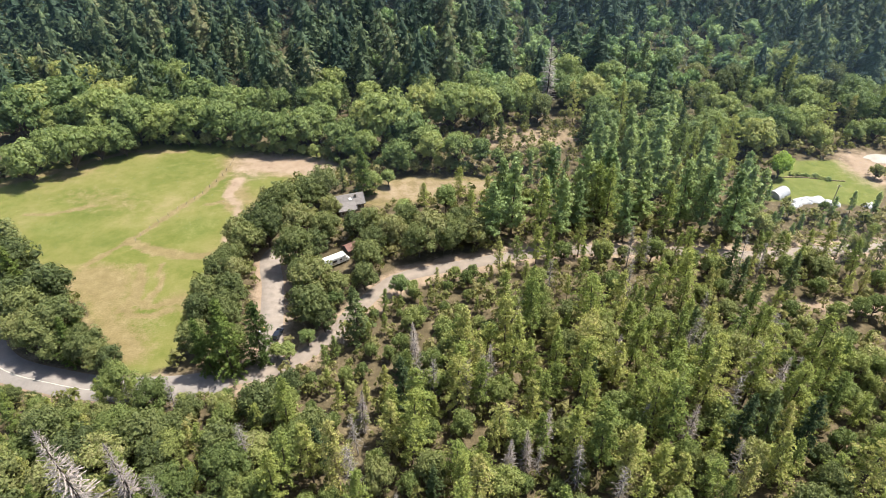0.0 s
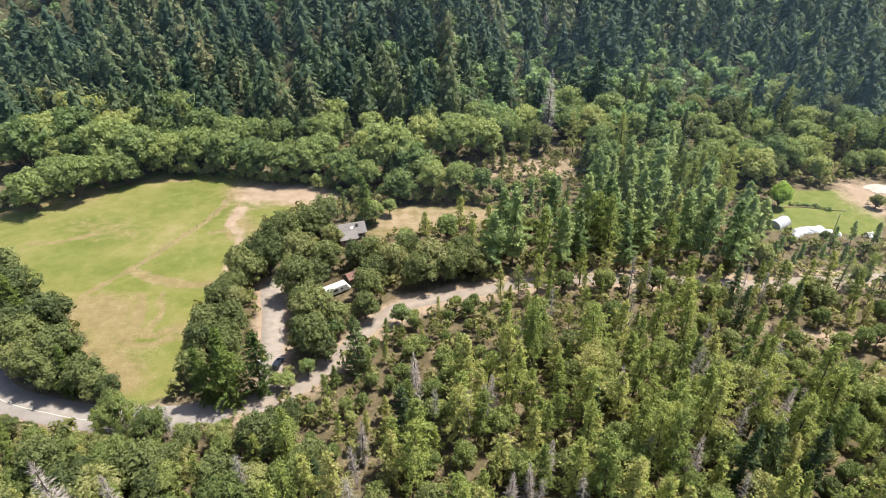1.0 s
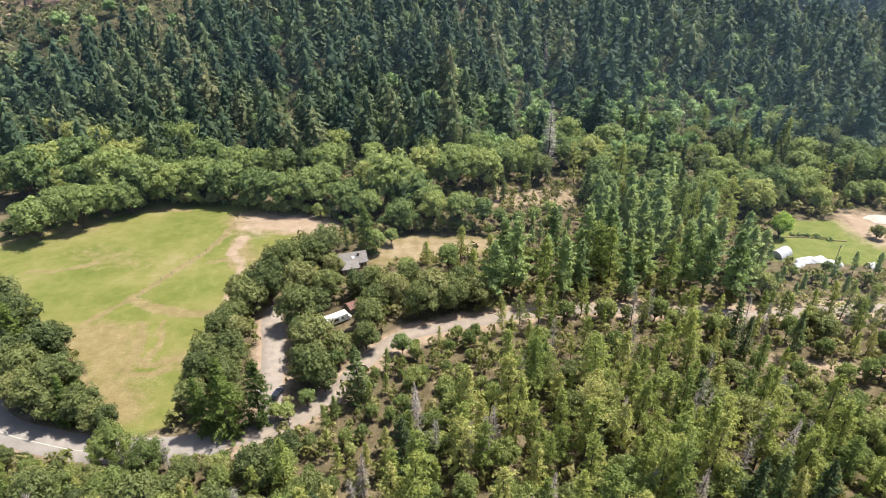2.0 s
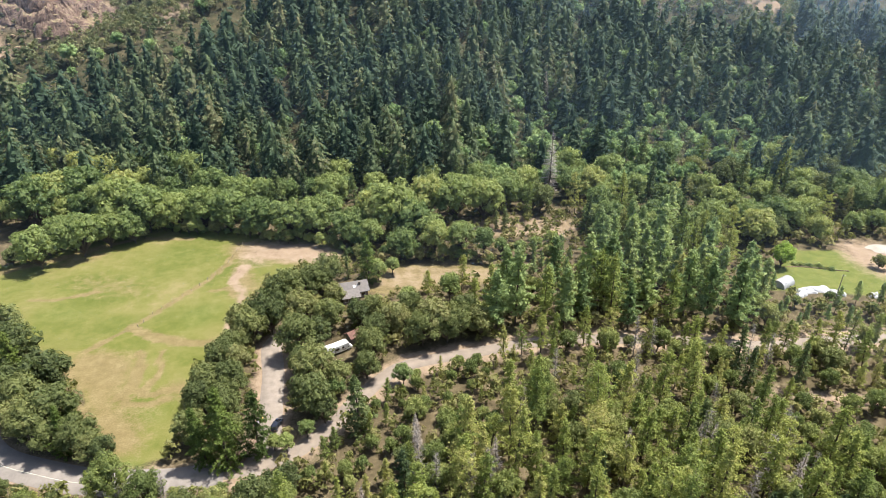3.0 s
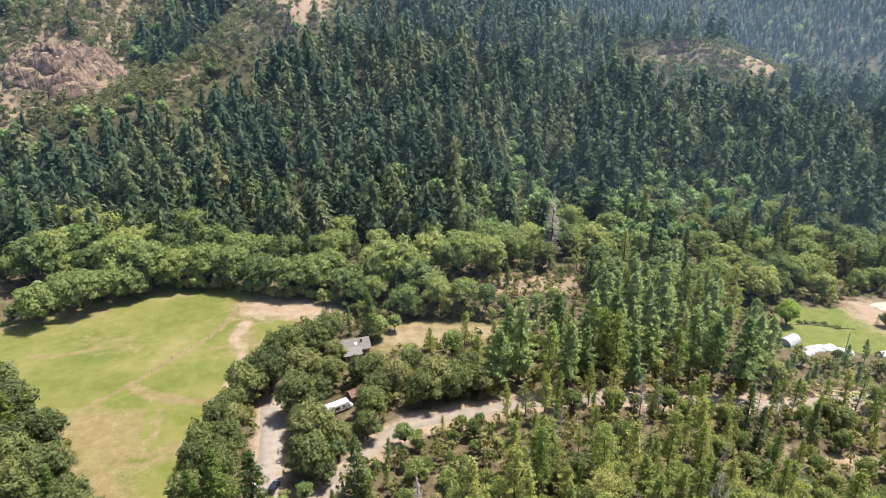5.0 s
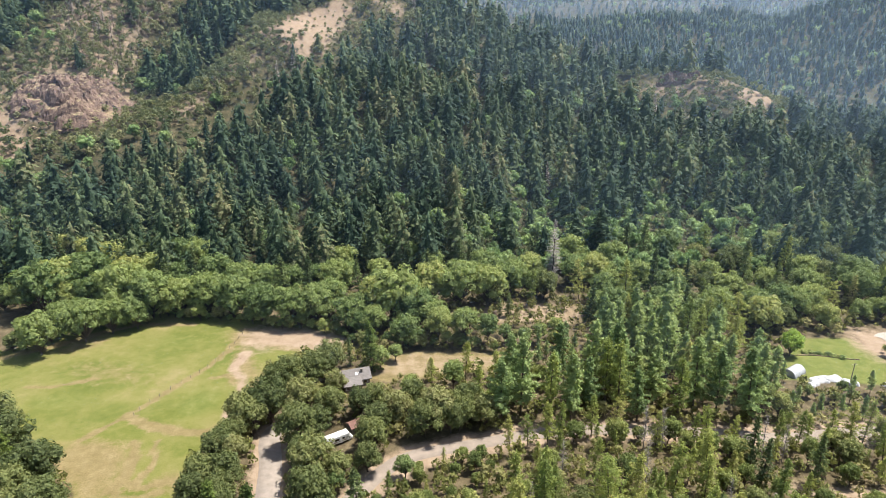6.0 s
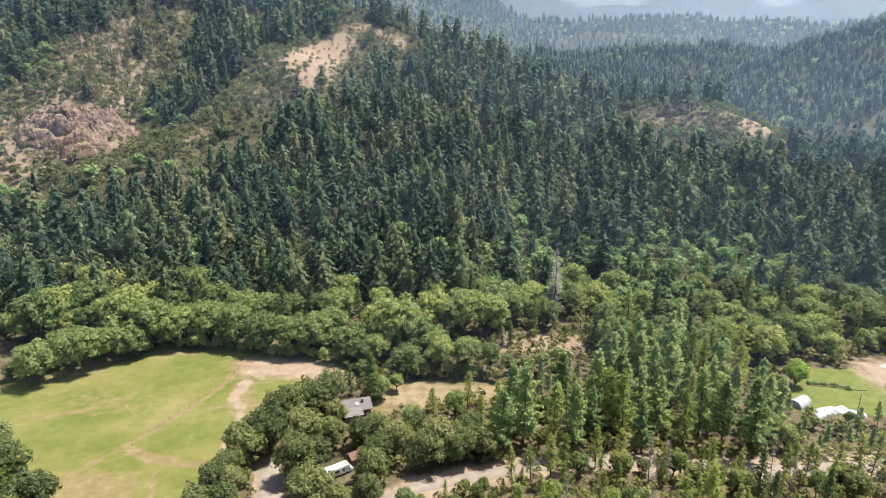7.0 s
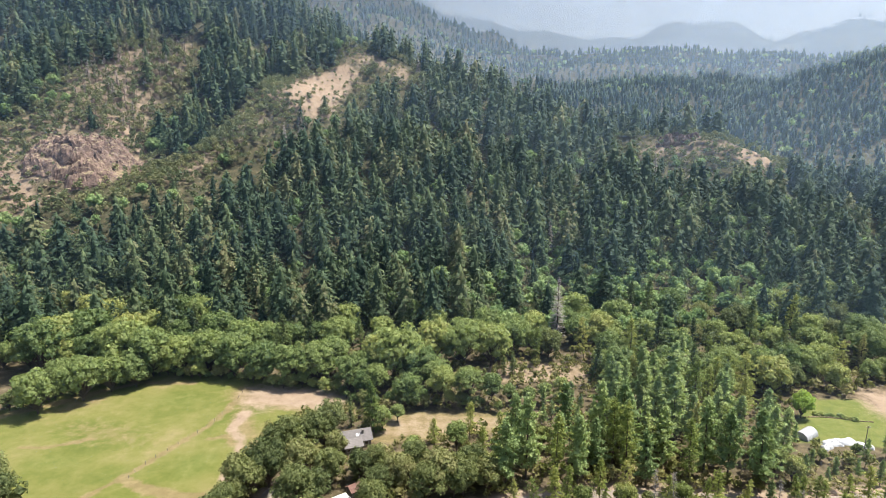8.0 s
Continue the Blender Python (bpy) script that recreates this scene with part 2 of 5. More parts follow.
ROAD = [(-150, 170), (-131, 142), (-120, 122), (-107.7, 109.6), (-91.4, 104.2), (-78.4, 102.1), (-64.5, 102.4), (-55.6, 104.1), (-44.3, 107.2), (-35.3, 112.6),
        (-28.6, 121.3), (-24, 130), (-18, 139.5), (-11, 146), (7.8, 152.2), (29.2, 158), (46.8, 159.7), (79.7, 158.2), (97, 156.5), (125, 160), (210, 166)]


def smooth_line(points, step=2.0):
    """Catmull-Rom through the points."""
    pts = [np.array(p, float) for p in points]
    out = []
    for i in range(len(pts) - 1):
        p0, p1, p2, p3 = pts[max(i - 1, 0)], pts[i], pts[i + 1], pts[min(i + 2, len(pts) - 1)]
        n = max(2, int(np.linalg.norm(p2 - p1) / step))
        for k in range(n):
            t = k / n
            out.append(0.5 * (2 * p1 + (p2 - p0) * t + (2 * p0 - 5 * p1 + 4 * p2 - p3) * t * t + (3 * p1 - p0 - 3 * p2 + p3) * t ** 3))
    out.append(pts[-1])
    return np.array(out)


ROAD_LINE = smooth_line(ROAD)


def to_line(x, y, line):
    """Distance from points to a polyline."""
    d = np.full(np.shape(x), 1e9)
    for a, b in zip(line[:-1], line[1:]):
        ab = b - a
        t = np.clip(((x - a[0]) * ab[0] + (y - a[1]) * ab[1]) / (ab @ ab + 1e-9), 0, 1)
        d = np.minimum(d, np.hypot(x - a[0] - t * ab[0], y - a[1] - t * ab[1]))
    return d


def inside(x, y, poly, soft=4.0):
    """1 within the polygon, 0 outside, blended over soft metres."""
    x, y = np.asarray(x, float), np.asarray(y, float)
    odd = np.zeros(x.shape, bool)
    p = np.array(poly, float)
    for (x0, y0), (x1, y1) in zip(p, np.roll(p, -1, 0)):
        hit = (y0 > y) != (y1 > y)
        odd ^= hit & (x < (x1 - x0) * (y - y0) / (y1 - y0 + 1e-12) + x0)
    d = to_line(x, y, np.vstack([p, p[:1]]))
    return np.clip(0.5 + np.where(odd, d, -d) / soft, 0, 1)


def blob(x, y, cx, cy, rx, ry=None, turn=0.0):
    ry = rx if ry is None else ry
    c, s = math.cos(turn), math.sin(turn)
    u, v = (x - cx) * c + (y - cy) * s, -(x - cx) * s + (y - cy) * c
    return np.exp(-(u / rx) ** 2 - (v / ry) ** 2)


def waves(x, y, size, seed=0):
    """Soft unevenness between about -1 and 1."""
    r = np.random.RandomState(seed)
    z = 0.0
    for k in range(7):
        a, ph, w = r.uniform(0, 6.28), r.uniform(0, 6.28), size * r.uniform(0.6, 1.7)
        z = z + np.sin((x * math.cos(a) + y * math.sin(a)) * 6.283 / w + ph)
    return z / 4.0


FAR_RIDGES = [
    ([(900, 930, 285), (700, 850, 222), (517, 797, 160), (451, 779, 139), (393, 765, 116), (312, 737, 87), (250, 705, 55)], 0.42, 22),
    ([(-500, 1560, 230), (68, 1500, 205), (214, 1434, 202), (409, 1391, 212), (584, 1382, 206), (700, 1330, 190), (1000, 1290, 230), (1500, 1300, 330)], 0.24, 60),
    ([(-900, 1850, 620), (-295, 1720, 426), (-156, 1693, 349), (-40, 1650, 309), (44, 1600, 262), (62, 1590, 226)], 0.45, 30),
    ([(-300, 2900, 560), (235, 2991, 495), (487, 2960, 428), (812, 2784, 416), (977, 2730, 460), (1215, 2633, 380), (1463, 2504, 430), (2300, 2400, 560)], 0.38, 60),
    ([(900, 2050, 250), (1150, 1900, 330), (1400, 1800, 370), (2000, 1750, 480)], 0.4, 50)]


def ridge(x, y, crest, fall, soft):
    """Height of a ridge whose sides fall evenly from its crest line."""
    best = np.full(np.shape(x), -1e9)
    for (x0, y0, z0), (x1, y1, z1) in zip(crest[:-1], crest[1:]):
        dx, dy = x1 - x0, y1 - y0
        t = np.clip(((x - x0) * dx + (y - y0) * dy) / (dx * dx + dy * dy), 0, 1)
        d = np.hypot(x - x0 - t * dx, y - y0 - t * dy)
        best = np.maximum(best, z0 + t * (z1 - z0) - fall * (np.sqrt(d * d + soft * soft) - soft))
    return best


def land(x, y):
    x, y = np.asarray(x, float), np.asarray(y, float)
    c = np.array(CREST)
    xx = x + 12 * waves(x, y, 160, 3)
    yc, zc = np.interp(xx, c[:, 0], c[:, 1]), np.interp(xx, c[:, 0], c[:, 2])
    f = np.array(FOOT)
    yf = np.interp(x, f[:, 0], f[:, 1])
    s = np.clip((y - yf) / (yc - yf), 0, 1)
    front = zc * (0.25 * s ** 2 + 0.75 * s ** 1.12)
    back = 45 + (zc - 45) * np.exp(-((np.maximum(y - yc, 0)) / 170.0) ** 2) + 0.02 * np.maximum(y - yc, 0)
    z = np.where(y < yc, front, back)
    hill = np.clip((y - yf) / 60, 0, 1)
    z = z + hill * (5.5 * waves(x, y, 95, 5) + 1.2 * waves(x, y, 35, 6)) * np.clip(1.6 - s * 0.9, 0.5, 1)
    z = z - 16 * blob(x, y, -212, 480, 38, 95, -0.15) + 11 * blob(x, y, -150, 485, 20, 90, -0.46) + 15 * blob(x, y, -256, 420, 32, 22)
    z = z - 13 * blob(x, y, 62, 372, 24, 85, -0.25) + 7 * blob(x, y, -20, 400, 30, 110, 0.1) + 5 * blob(x, y, 185, 506, 40, 18, -0.5)
    # the far side of the valley: a near spur, a wooded slope, hazy spurs and the last range
    rough = 1 + 0.06 * waves(x, y, 260, 11)
    gully = 9 * waves(x, y, 150, 13) + 4 * waves(x, y, 60, 14)
    for crest, fall, soft in FAR_RIDGES:
        z = np.maximum(z, ridge(x, y, crest, fall, soft) * rough + gully * np.clip((y - 640) / 200, 0, 1))
    z = np.maximum(z, np.clip((y - 2950) / 800, 0, 1) * (790 + 50 * waves(x, y, 1300, 12) - 130 * blob(x, y, 105, 3900, 170, 700)))
    return z + 0.25 * waves(x, y, 40, 8) * np.clip(hill + 0.4, 0, 1)


def height(x, y):
    return float(land(x, y))


def build_ground():
    ys = np.concatenate([np.arange(-260, 60, 12.0), np.arange(60, 240, 1.8), np.arange(240, 300, 3.0), np.arange(300, 720, 5.0), np.arange(720, 1600, 14.0), np.geomspace(1600, 4700, 60)])
    us = np.concatenate([np.linspace(-1, -0.43, 40, endpoint=False), np.linspace(-0.43, -0.04, 100, endpoint=False), np.linspace(-0.04, 0.45, 75, endpoint=False), np.linspace(0.45, 1, 40)])
    wide = 330 + 0.78 * np.maximum(ys, 0)
    X, Y = us[None, :] * wide[:, None], np.repeat(ys[:, None], len(us), 1)
    Z = land(X, Y)
    n, m = X.shape
    idx = np.arange(n * m).reshape(n, m)
    faces = np.stack([idx[:-1, :-1], idx[:-1, 1:], idx[1:, 1:], idx[1:, :-1]], -1).reshape(-1, 4)
    me = mesh_of("ground", np.stack([X, Y, Z], -1).reshape(-1, 3), faces, GROUND, True)
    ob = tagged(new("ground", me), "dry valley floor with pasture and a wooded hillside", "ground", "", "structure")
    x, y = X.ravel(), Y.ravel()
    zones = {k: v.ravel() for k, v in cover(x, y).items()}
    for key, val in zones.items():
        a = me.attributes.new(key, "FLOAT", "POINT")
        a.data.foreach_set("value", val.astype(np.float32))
    return ob


YARD = [(-29, 187), (-24, 203), (-12, 207), (20, 206), (18, 196), (-8, 189)]
CLEARING = [(-6, 236), (-3, 243), (21, 255), (53, 256), (58, 240), (47, 231), (10, 234)]
LAWN = [(112, 190), (124, 207), (134, 221), (156, 222), (162, 200), (150, 186)]
TRACK = [(80, 140), (95, 135), (111, 134.5), (124, 136), (150, 135), (150, 127), (118, 129), (94, 129.5)]
DRIVE = [(-46, 104.5), (-43, 112), (-44.5, 120), (-46.5, 130), (-49, 142), (-52.5, 155), (-49, 163)]
PULLOFF = [(-24, 128), (-14, 150), (6, 158), (13, 152), (11, 147), (2, 144), (-8, 140), (-17, 130)]


STUBBLE = [(-122, 150), (-96, 152), (-88, 146), (-86, 128), (-76, 112), (-84, 110), (-94, 126), (-108, 143)]
SWATHS = [[(-91, 152), (-87, 143), (-86, 135), (-88, 130)], [(-85, 152), (-81, 142), (-82, 133)], [(-86, 134), (-80, 132), (-75, 134)], [(-87, 130), (-81, 128), (-74, 130)],
          [(-83, 187), (-77, 190), (-73, 184)], [(-122, 186), (-132, 181), (-142, 180)], [(-92, 122), (-86, 117), (-78, 114)]]
TRAIL = [(-100, 165), (-92, 160), (-84, 157), (-76, 156), (-69, 158)]


RIB = [(-182, 390), (-166, 392), (-159, 436), (-142, 444), (-121, 497), (-124, 579), (-156, 581), (-179, 528), (-193, 497), (-186, 423)]
SPARSE = [(-318, 515), (-280, 575), (-238, 595), (-230, 554), (-243, 510), (-232, 469), (-257, 465), (-292, 479)]
SCRUB = [(-338, 450), (-313, 470), (-282, 482), (-243, 478), (-189, 440), (-188, 405), (-225, 432), (-244, 459), (-285, 452), (-294, 433), (-305, 405)]
CRAG = [(-300, 395), (-290, 450), (-271, 460), (-228, 436), (-212, 386), (-263, 376)]
LEDGE = [(-318, 425), (-283, 403), (-258, 381), (-272, 360)]
MIXED = [(10, 360), (45, 400), (100, 440), (125, 420), (190, 380), (270, 370), (290, 300), (125, 296), (60, 290), (5, 300)]
DRAW = [(12, 282), (26, 335), (38, 372), (58, 400), (72, 392), (68, 362), (96, 352), (128, 362), (150, 345), (190, 318), (160, 290), (70, 278)]
KNOLL = [(134, 500), (150, 516), (185, 518), (215, 504), (244, 472), (236, 458), (205, 470), (170, 488)]
SUMMIT = [(-160, 530), (-128, 585), (-104, 600), (-92, 590), (-100, 562), (-100, 514), (-122, 500)]


def open_slope(x, y):
    """How far the hill is bare of tall trees, from 0 to 1."""
    wx, wy = x + 7 * waves(x, y, 30, 81), y + 7 * waves(x, y, 30, 82)
    z = 0.93 * inside(wx, wy, RIB, 6.0)
    for poly, much in ((SPARSE, 0.86), (SCRUB, 0.95), (CRAG, 1.0), (LEDGE, 0.95), (SUMMIT, 0.98), (KNOLL, 0.93)):
        z = np.maximum(z, much * inside(wx, wy, poly, 6.0))
    return np.maximum(z, np.clip(3.2 * bald(x, y) - 0.25, 0, 1))


def cover(x, y):
    """What grows where, from 0 to 1."""
    z = {}
    z["grass"] = inside(x, y, FIELD, 5.0)
    tan = blob(x, y, -62, 216, 20, 9, -0.3) + 0.9 * blob(x, y, -76, 222, 10, 6) + 0.75 * blob(x, y, -72, 195, 5, 18, 0.5) + 0.5 * blob(x, y, -79, 116, 8, 10) + 0.75 * blob(x, y, -73, 135, 5, 4) \
        + 0.45 * blob(x, y, -100, 143, 10, 9, -0.6) + 0.5 * blob(x, y, -118, 190, 24, 9, -0.3) + 0.8 * blob(x, y, -90, 160, 6, 2.2, -0.3) + 0.75 * blob(x, y, -80, 157, 9, 1.8, -0.25) \
        + 0.6 * blob(x, y, -140, 210, 14, 5, 0.7) + 0.6 * blob(x, y, -40, 210, 8, 6) + 1.1 * np.clip(1.4 - to_line(x, y, np.array(TRAIL, float)) / 1.6, 0, 1) \
        + 1.0 * np.clip(1.4 - to_line(x, y, np.array([(-82, 224), (-83, 209), (-86, 195), (-91, 184), (-96, 172), (-100, 164), (-107, 152)], float)) / 1.1, 0, 1) + 0.35 * np.clip(waves(x, y, 22, 41), 0, 1) * np.clip(waves(x, y, 60, 42), 0, 1) \
        + 0.2 * blob(x, y, -95, 128, 22, 16) + 0.8 * np.clip(1.2 - to_line(x, y, np.array([(-141, 219), (-126, 230), (-104, 229)], float)) / 2.5, 0, 1) \
        + 0.85 * np.clip(1.2 - to_line(x, y, np.array([(-172, 193), (-158, 205), (-141, 217)], float)) / 3.0, 0, 1)
    for swath in SWATHS:
        tan = tan + 0.85 * np.clip(1.5 - to_line(x, y, np.array(swath, float)) / 1.0, 0, 1)
    tan = tan + 0.5 * inside(x, y, STUBBLE, 9.0) + 1.2 * inside(x, y, YARD, 9.0) + 0.7 * inside(x, y, CLEARING, 9.0)
    z["dry"] = np.clip(tan, 0, 1)
    z["lawn"] = np.maximum(inside(x, y, LAWN, 4.0), 0.9 * blob(x, y, -76, 106, 8, 4) + 0.62 * blob(x, y, -80, 172, 10, 13) + 0.6 * blob(x, y, -76, 124, 7, 5) + 0.5 * blob(x, y, -105, 215, 18, 9) + 0.5 * blob(x, y, -125, 172, 16, 7) + 0.8 * blob(x, y, 20, 207, 8, 3))
    drive = np.array(DRIVE, float)
    b = np.clip(1.4 - to_line(x, y, drive) / 6.0, 0, 1) * 0.95
    b = np.maximum(b, np.clip(1.2 - to_line(x, y, ROAD_LINE) / np.where(x > 10, 8.0, np.where(x > -40, 5.5, 6.0)), 0, 1))
    for poly, much in ((YARD, 0.46), (CLEARING, 0.6), (TRACK, 0.9), (PULLOFF, 0.95)):
        b = np.maximum(b, inside(x, y, poly, 6.0) * much)
    b = np.maximum(b, 0.9 * blob(x, y, -102, 99, 8, 4, 0.5))
    b = np.maximum(b, 0.95 * blob(x, y, 165, 214, 13, 20)) + np.clip(0.52 * bald(x, y), 0, 0.62)
    b = np.maximum(b, 0.95 * blob(x, y, -58, 218, 21, 10, -0.2) + 0.36 * blob(x, y, -76, 212, 8, 16, 0.3) + 0.75 * np.clip(1.4 - to_line(x, y, np.array([(-76, 205), (-77, 194), (-71, 187), (-69, 178), (-69, 165)], float)) / 2.2, 0, 1))
    z["bare"] = np.clip(b + 0.42 * inside(x, y, SPARSE, 14.0) + 0.6 * inside(x, y, SUMMIT, 8.0) + 0.25 * inside(x, y, RIB, 8.0) + 0.4 * inside(x, y, SCRUB, 8.0) + 0.7 * inside(x, y, LEDGE, 8.0) + 0.25 * inside(x, y, KNOLL, 8.0), 0, 1)
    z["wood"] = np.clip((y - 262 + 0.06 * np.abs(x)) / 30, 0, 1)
    return z


def bald(x, y):
    """Open ground on the hill."""
    ragged = 1 + 0.5 * waves(x, y, 30, 71) + 0.3 * waves(x, y, 11, 72)
    return np.clip(ragged * (1.6 * blob(x, y, -120, 550, 24, 24, 0.3) + 1.2 * blob(x, y, -100, 582, 16, 20, -0.5) + 1.2 * blob(x, y, -78, 612, 28, 12, -0.3) + 0.8 * blob(x, y, -50, 598, 10, 14)
                             + 1.5 * blob(x, y, -256, 424, 36, 30) + 0.6 * blob(x, y, -184, 418, 9, 22, -0.46) + 0.34 * blob(x, y, -285, 525, 48, 50)
                             + 1.2 * blob(x, y, 224, 474, 16, 12) + 0.8 * blob(x, y, 178, 504, 42, 16, -0.5) + 0.6 * blob(x, y, -226, 362, 7, 12) + 0.42 * blob(x, y, -152, 486, 9, 62, -0.46)), 0, 1.2)


build_ground()


def ribbon(name, line, width, lift, mat, label, category, offset=0.0, skirt=0.25):
    """A strip that follows the land, with its own thickness."""
    d = np.gradient(line, axis=0)
    d /= np.linalg.norm(d, axis=1, keepdims=True) + 1e-9
    nrm = np.stack([-d[:, 1], d[:, 0]], 1)
    rows = []
    for k, (lat, dz) in enumerate(((-width / 2 - skirt, -0.25), (-width / 2, 0), (0, 0.04), (width / 2, 0), (width / 2 + skirt, -0.25))):
        q = line + nrm * (lat + offset)
        rows.append(np.column_stack([q, land(q[:, 0], q[:, 1]) + lift + dz]))
    v = np.stack(rows, 1)
    n, m = v.shape[:2]
    idx = np.arange(n * m).reshape(n, m)
    f = np.stack([idx[:-1, :-1], idx[1:, :-1], idx[1:, 1:], idx[:-1, 1:]], -1).reshape(-1, 4)
    return tagged(new(name, mesh_of(name, v.reshape(-1, 3), f[:, ::-1], mat, True)), label, category, "", "structure")


BEND = int(np.argmin(np.hypot(ROAD_LINE[:, 0] + 50, ROAD_LINE[:, 1] - 105.5)))
ribbon("road", ROAD_LINE[:BEND + 1], 7.6, 0.10, ASPHALT, "sun-bleached grey two-lane country road", "road")
ribbon("lane", ROAD_LINE[BEND - 1:], 4.6, 0.09, LANE, "narrow dusty grey lane through the trees", "lane")
ribbon("road_marking", ROAD_LINE[:BEND - 6], 0.28, 0.165, LINE_PAINT, "faded yellow centre line on the road", "road marking", -0.9, 0.0)
ribbon("driveway", smooth_line(DRIVE), 6.0, 0.08, GRAVEL, "pale gravel driveway between the oaks", "driveway")

# ---- haze, imitated by added pale blue see-through sheets across the valley ----
def haze_sheet_material(alpha, pale):
    m, nt, p, out = nodes_of("haze_sheet")
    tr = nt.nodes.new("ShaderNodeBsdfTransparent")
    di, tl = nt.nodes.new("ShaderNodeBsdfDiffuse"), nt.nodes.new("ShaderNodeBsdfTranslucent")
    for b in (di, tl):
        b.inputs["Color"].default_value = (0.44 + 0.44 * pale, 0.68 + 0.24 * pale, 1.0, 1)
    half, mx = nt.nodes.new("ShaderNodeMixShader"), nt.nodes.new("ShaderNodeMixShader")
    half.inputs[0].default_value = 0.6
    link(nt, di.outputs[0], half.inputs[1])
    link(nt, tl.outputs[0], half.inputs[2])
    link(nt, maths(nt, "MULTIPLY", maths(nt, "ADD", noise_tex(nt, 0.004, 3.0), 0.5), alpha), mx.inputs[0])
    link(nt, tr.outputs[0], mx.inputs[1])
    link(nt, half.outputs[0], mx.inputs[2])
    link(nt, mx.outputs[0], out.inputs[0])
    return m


# each added sheet veils what lies beyond it; farther ones are whiter
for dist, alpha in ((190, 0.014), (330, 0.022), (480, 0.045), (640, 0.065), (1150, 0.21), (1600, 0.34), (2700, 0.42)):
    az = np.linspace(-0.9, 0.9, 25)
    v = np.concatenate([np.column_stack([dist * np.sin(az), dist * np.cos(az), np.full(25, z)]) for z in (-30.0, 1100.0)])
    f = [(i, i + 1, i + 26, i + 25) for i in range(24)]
    tagged(new("haze", mesh_of("haze", v, f, haze_sheet_material(alpha, min(1.0, dist / 2500)), True)), "added see-through sheet, tinted pale blue to imitate haze", "haze", "", "structure")


# ---- plants ----
def leaf_cards(centres, normals, size, rng, spread=0.42):
    """Leaf clumps: small uneven three-sided pieces that lie roughly along the crown's surface."""
    n = len(centres)
    nrm = normals + rng.normal(0, spread, (n, 3))
    nrm /= np.linalg.norm(nrm, axis=1, keepdims=True) + 1e-9
    ref = rng.normal(0, 1, (n, 3))
    u = np.cross(nrm, ref)
    u /= np.linalg.norm(u, axis=1, keepdims=True) + 1e-9
    w = np.cross(nrm, u)
    s = size * rng.uniform(0.6, 1.4, (n, 1))
    corners = []
    for k in range(3):
        a = 2.094 * k + rng.uniform(-0.45, 0.45, (n, 1))
        corners.append(centres + s * rng.uniform(0.45, 0.85, (n, 1)) * (u * np.cos(a) + w * np.sin(a)))
    v = np.stack(corners, 1).reshape(-1, 3)
    return v, np.arange(n * 3).reshape(-1, 3)


def tubes(segments, sides=5):
    """Tapered limbs: (p, q, radius at p, radius at q)."""
    vs, fs, k = [], [], 0
    for p, q, r0, r1 in segments:
        p, q = np.array(p, float), np.array(q, float)
        d = (q - p) / (np.linalg.norm(q - p) + 1e-9)
        u = np.cross(d, (0.3, 0.9, 0.2))
        u /= np.linalg.norm(u) + 1e-9
        w = np.cross(d, u)
        a = np.arange(sides) * 6.2832 / sides
        ring = np.cos(a)[:, None] * u + np.sin(a)[:, None] * w
        vs += [p + ring * r0, q + ring * r1]
        for i in range(sides):
            j = (i + 1) % sides
            fs += [(k + i, k + j, k + sides + j), (k + i, k + sides + j, k + sides + i)]
        k += 2 * sides
    return np.concatenate(vs), np.array(fs)


def joined(*pieces):
    vs, fs, k = [], [], 0
    for v, f in pieces:
        vs.append(v)
        fs.append(np.asarray(f) + k)
        k += len(v)
    return np.concatenate(vs), np.concatenate(fs)


def lumps(radius, rng, rings=5, around=9):
    """A rough closed lump for the shaded inside of a crown."""
    v, f = [(0, 0, radius)], []
    for i in range(1, rings):
        t = math.pi * i / rings
        for j in range(around):
            a = 6.2832 * (j + 0.5 * (i % 2)) / around
            r = radius * rng.uniform(0.75, 1.1)
            v.append((r * math.sin(t) * math.cos(a), r * math.sin(t) * math.sin(a), r * math.cos(t)))
    v.append((0, 0, -radius))
    for j in range(around):
        k = (j + 1) % around
        f.append((0, 1 + j, 1 + k))
        for i in range(rings - 2):
            a, b = 1 + i * around, 1 + (i + 1) * around
            f += [(a + j, b + j, b + k), (a + j, b + k, a + k)]
        f.append((1 + (rings - 2) * around + j, len(v) - 1, 1 + (rings - 2) * around + k))
    return np.array(v), np.array(f)


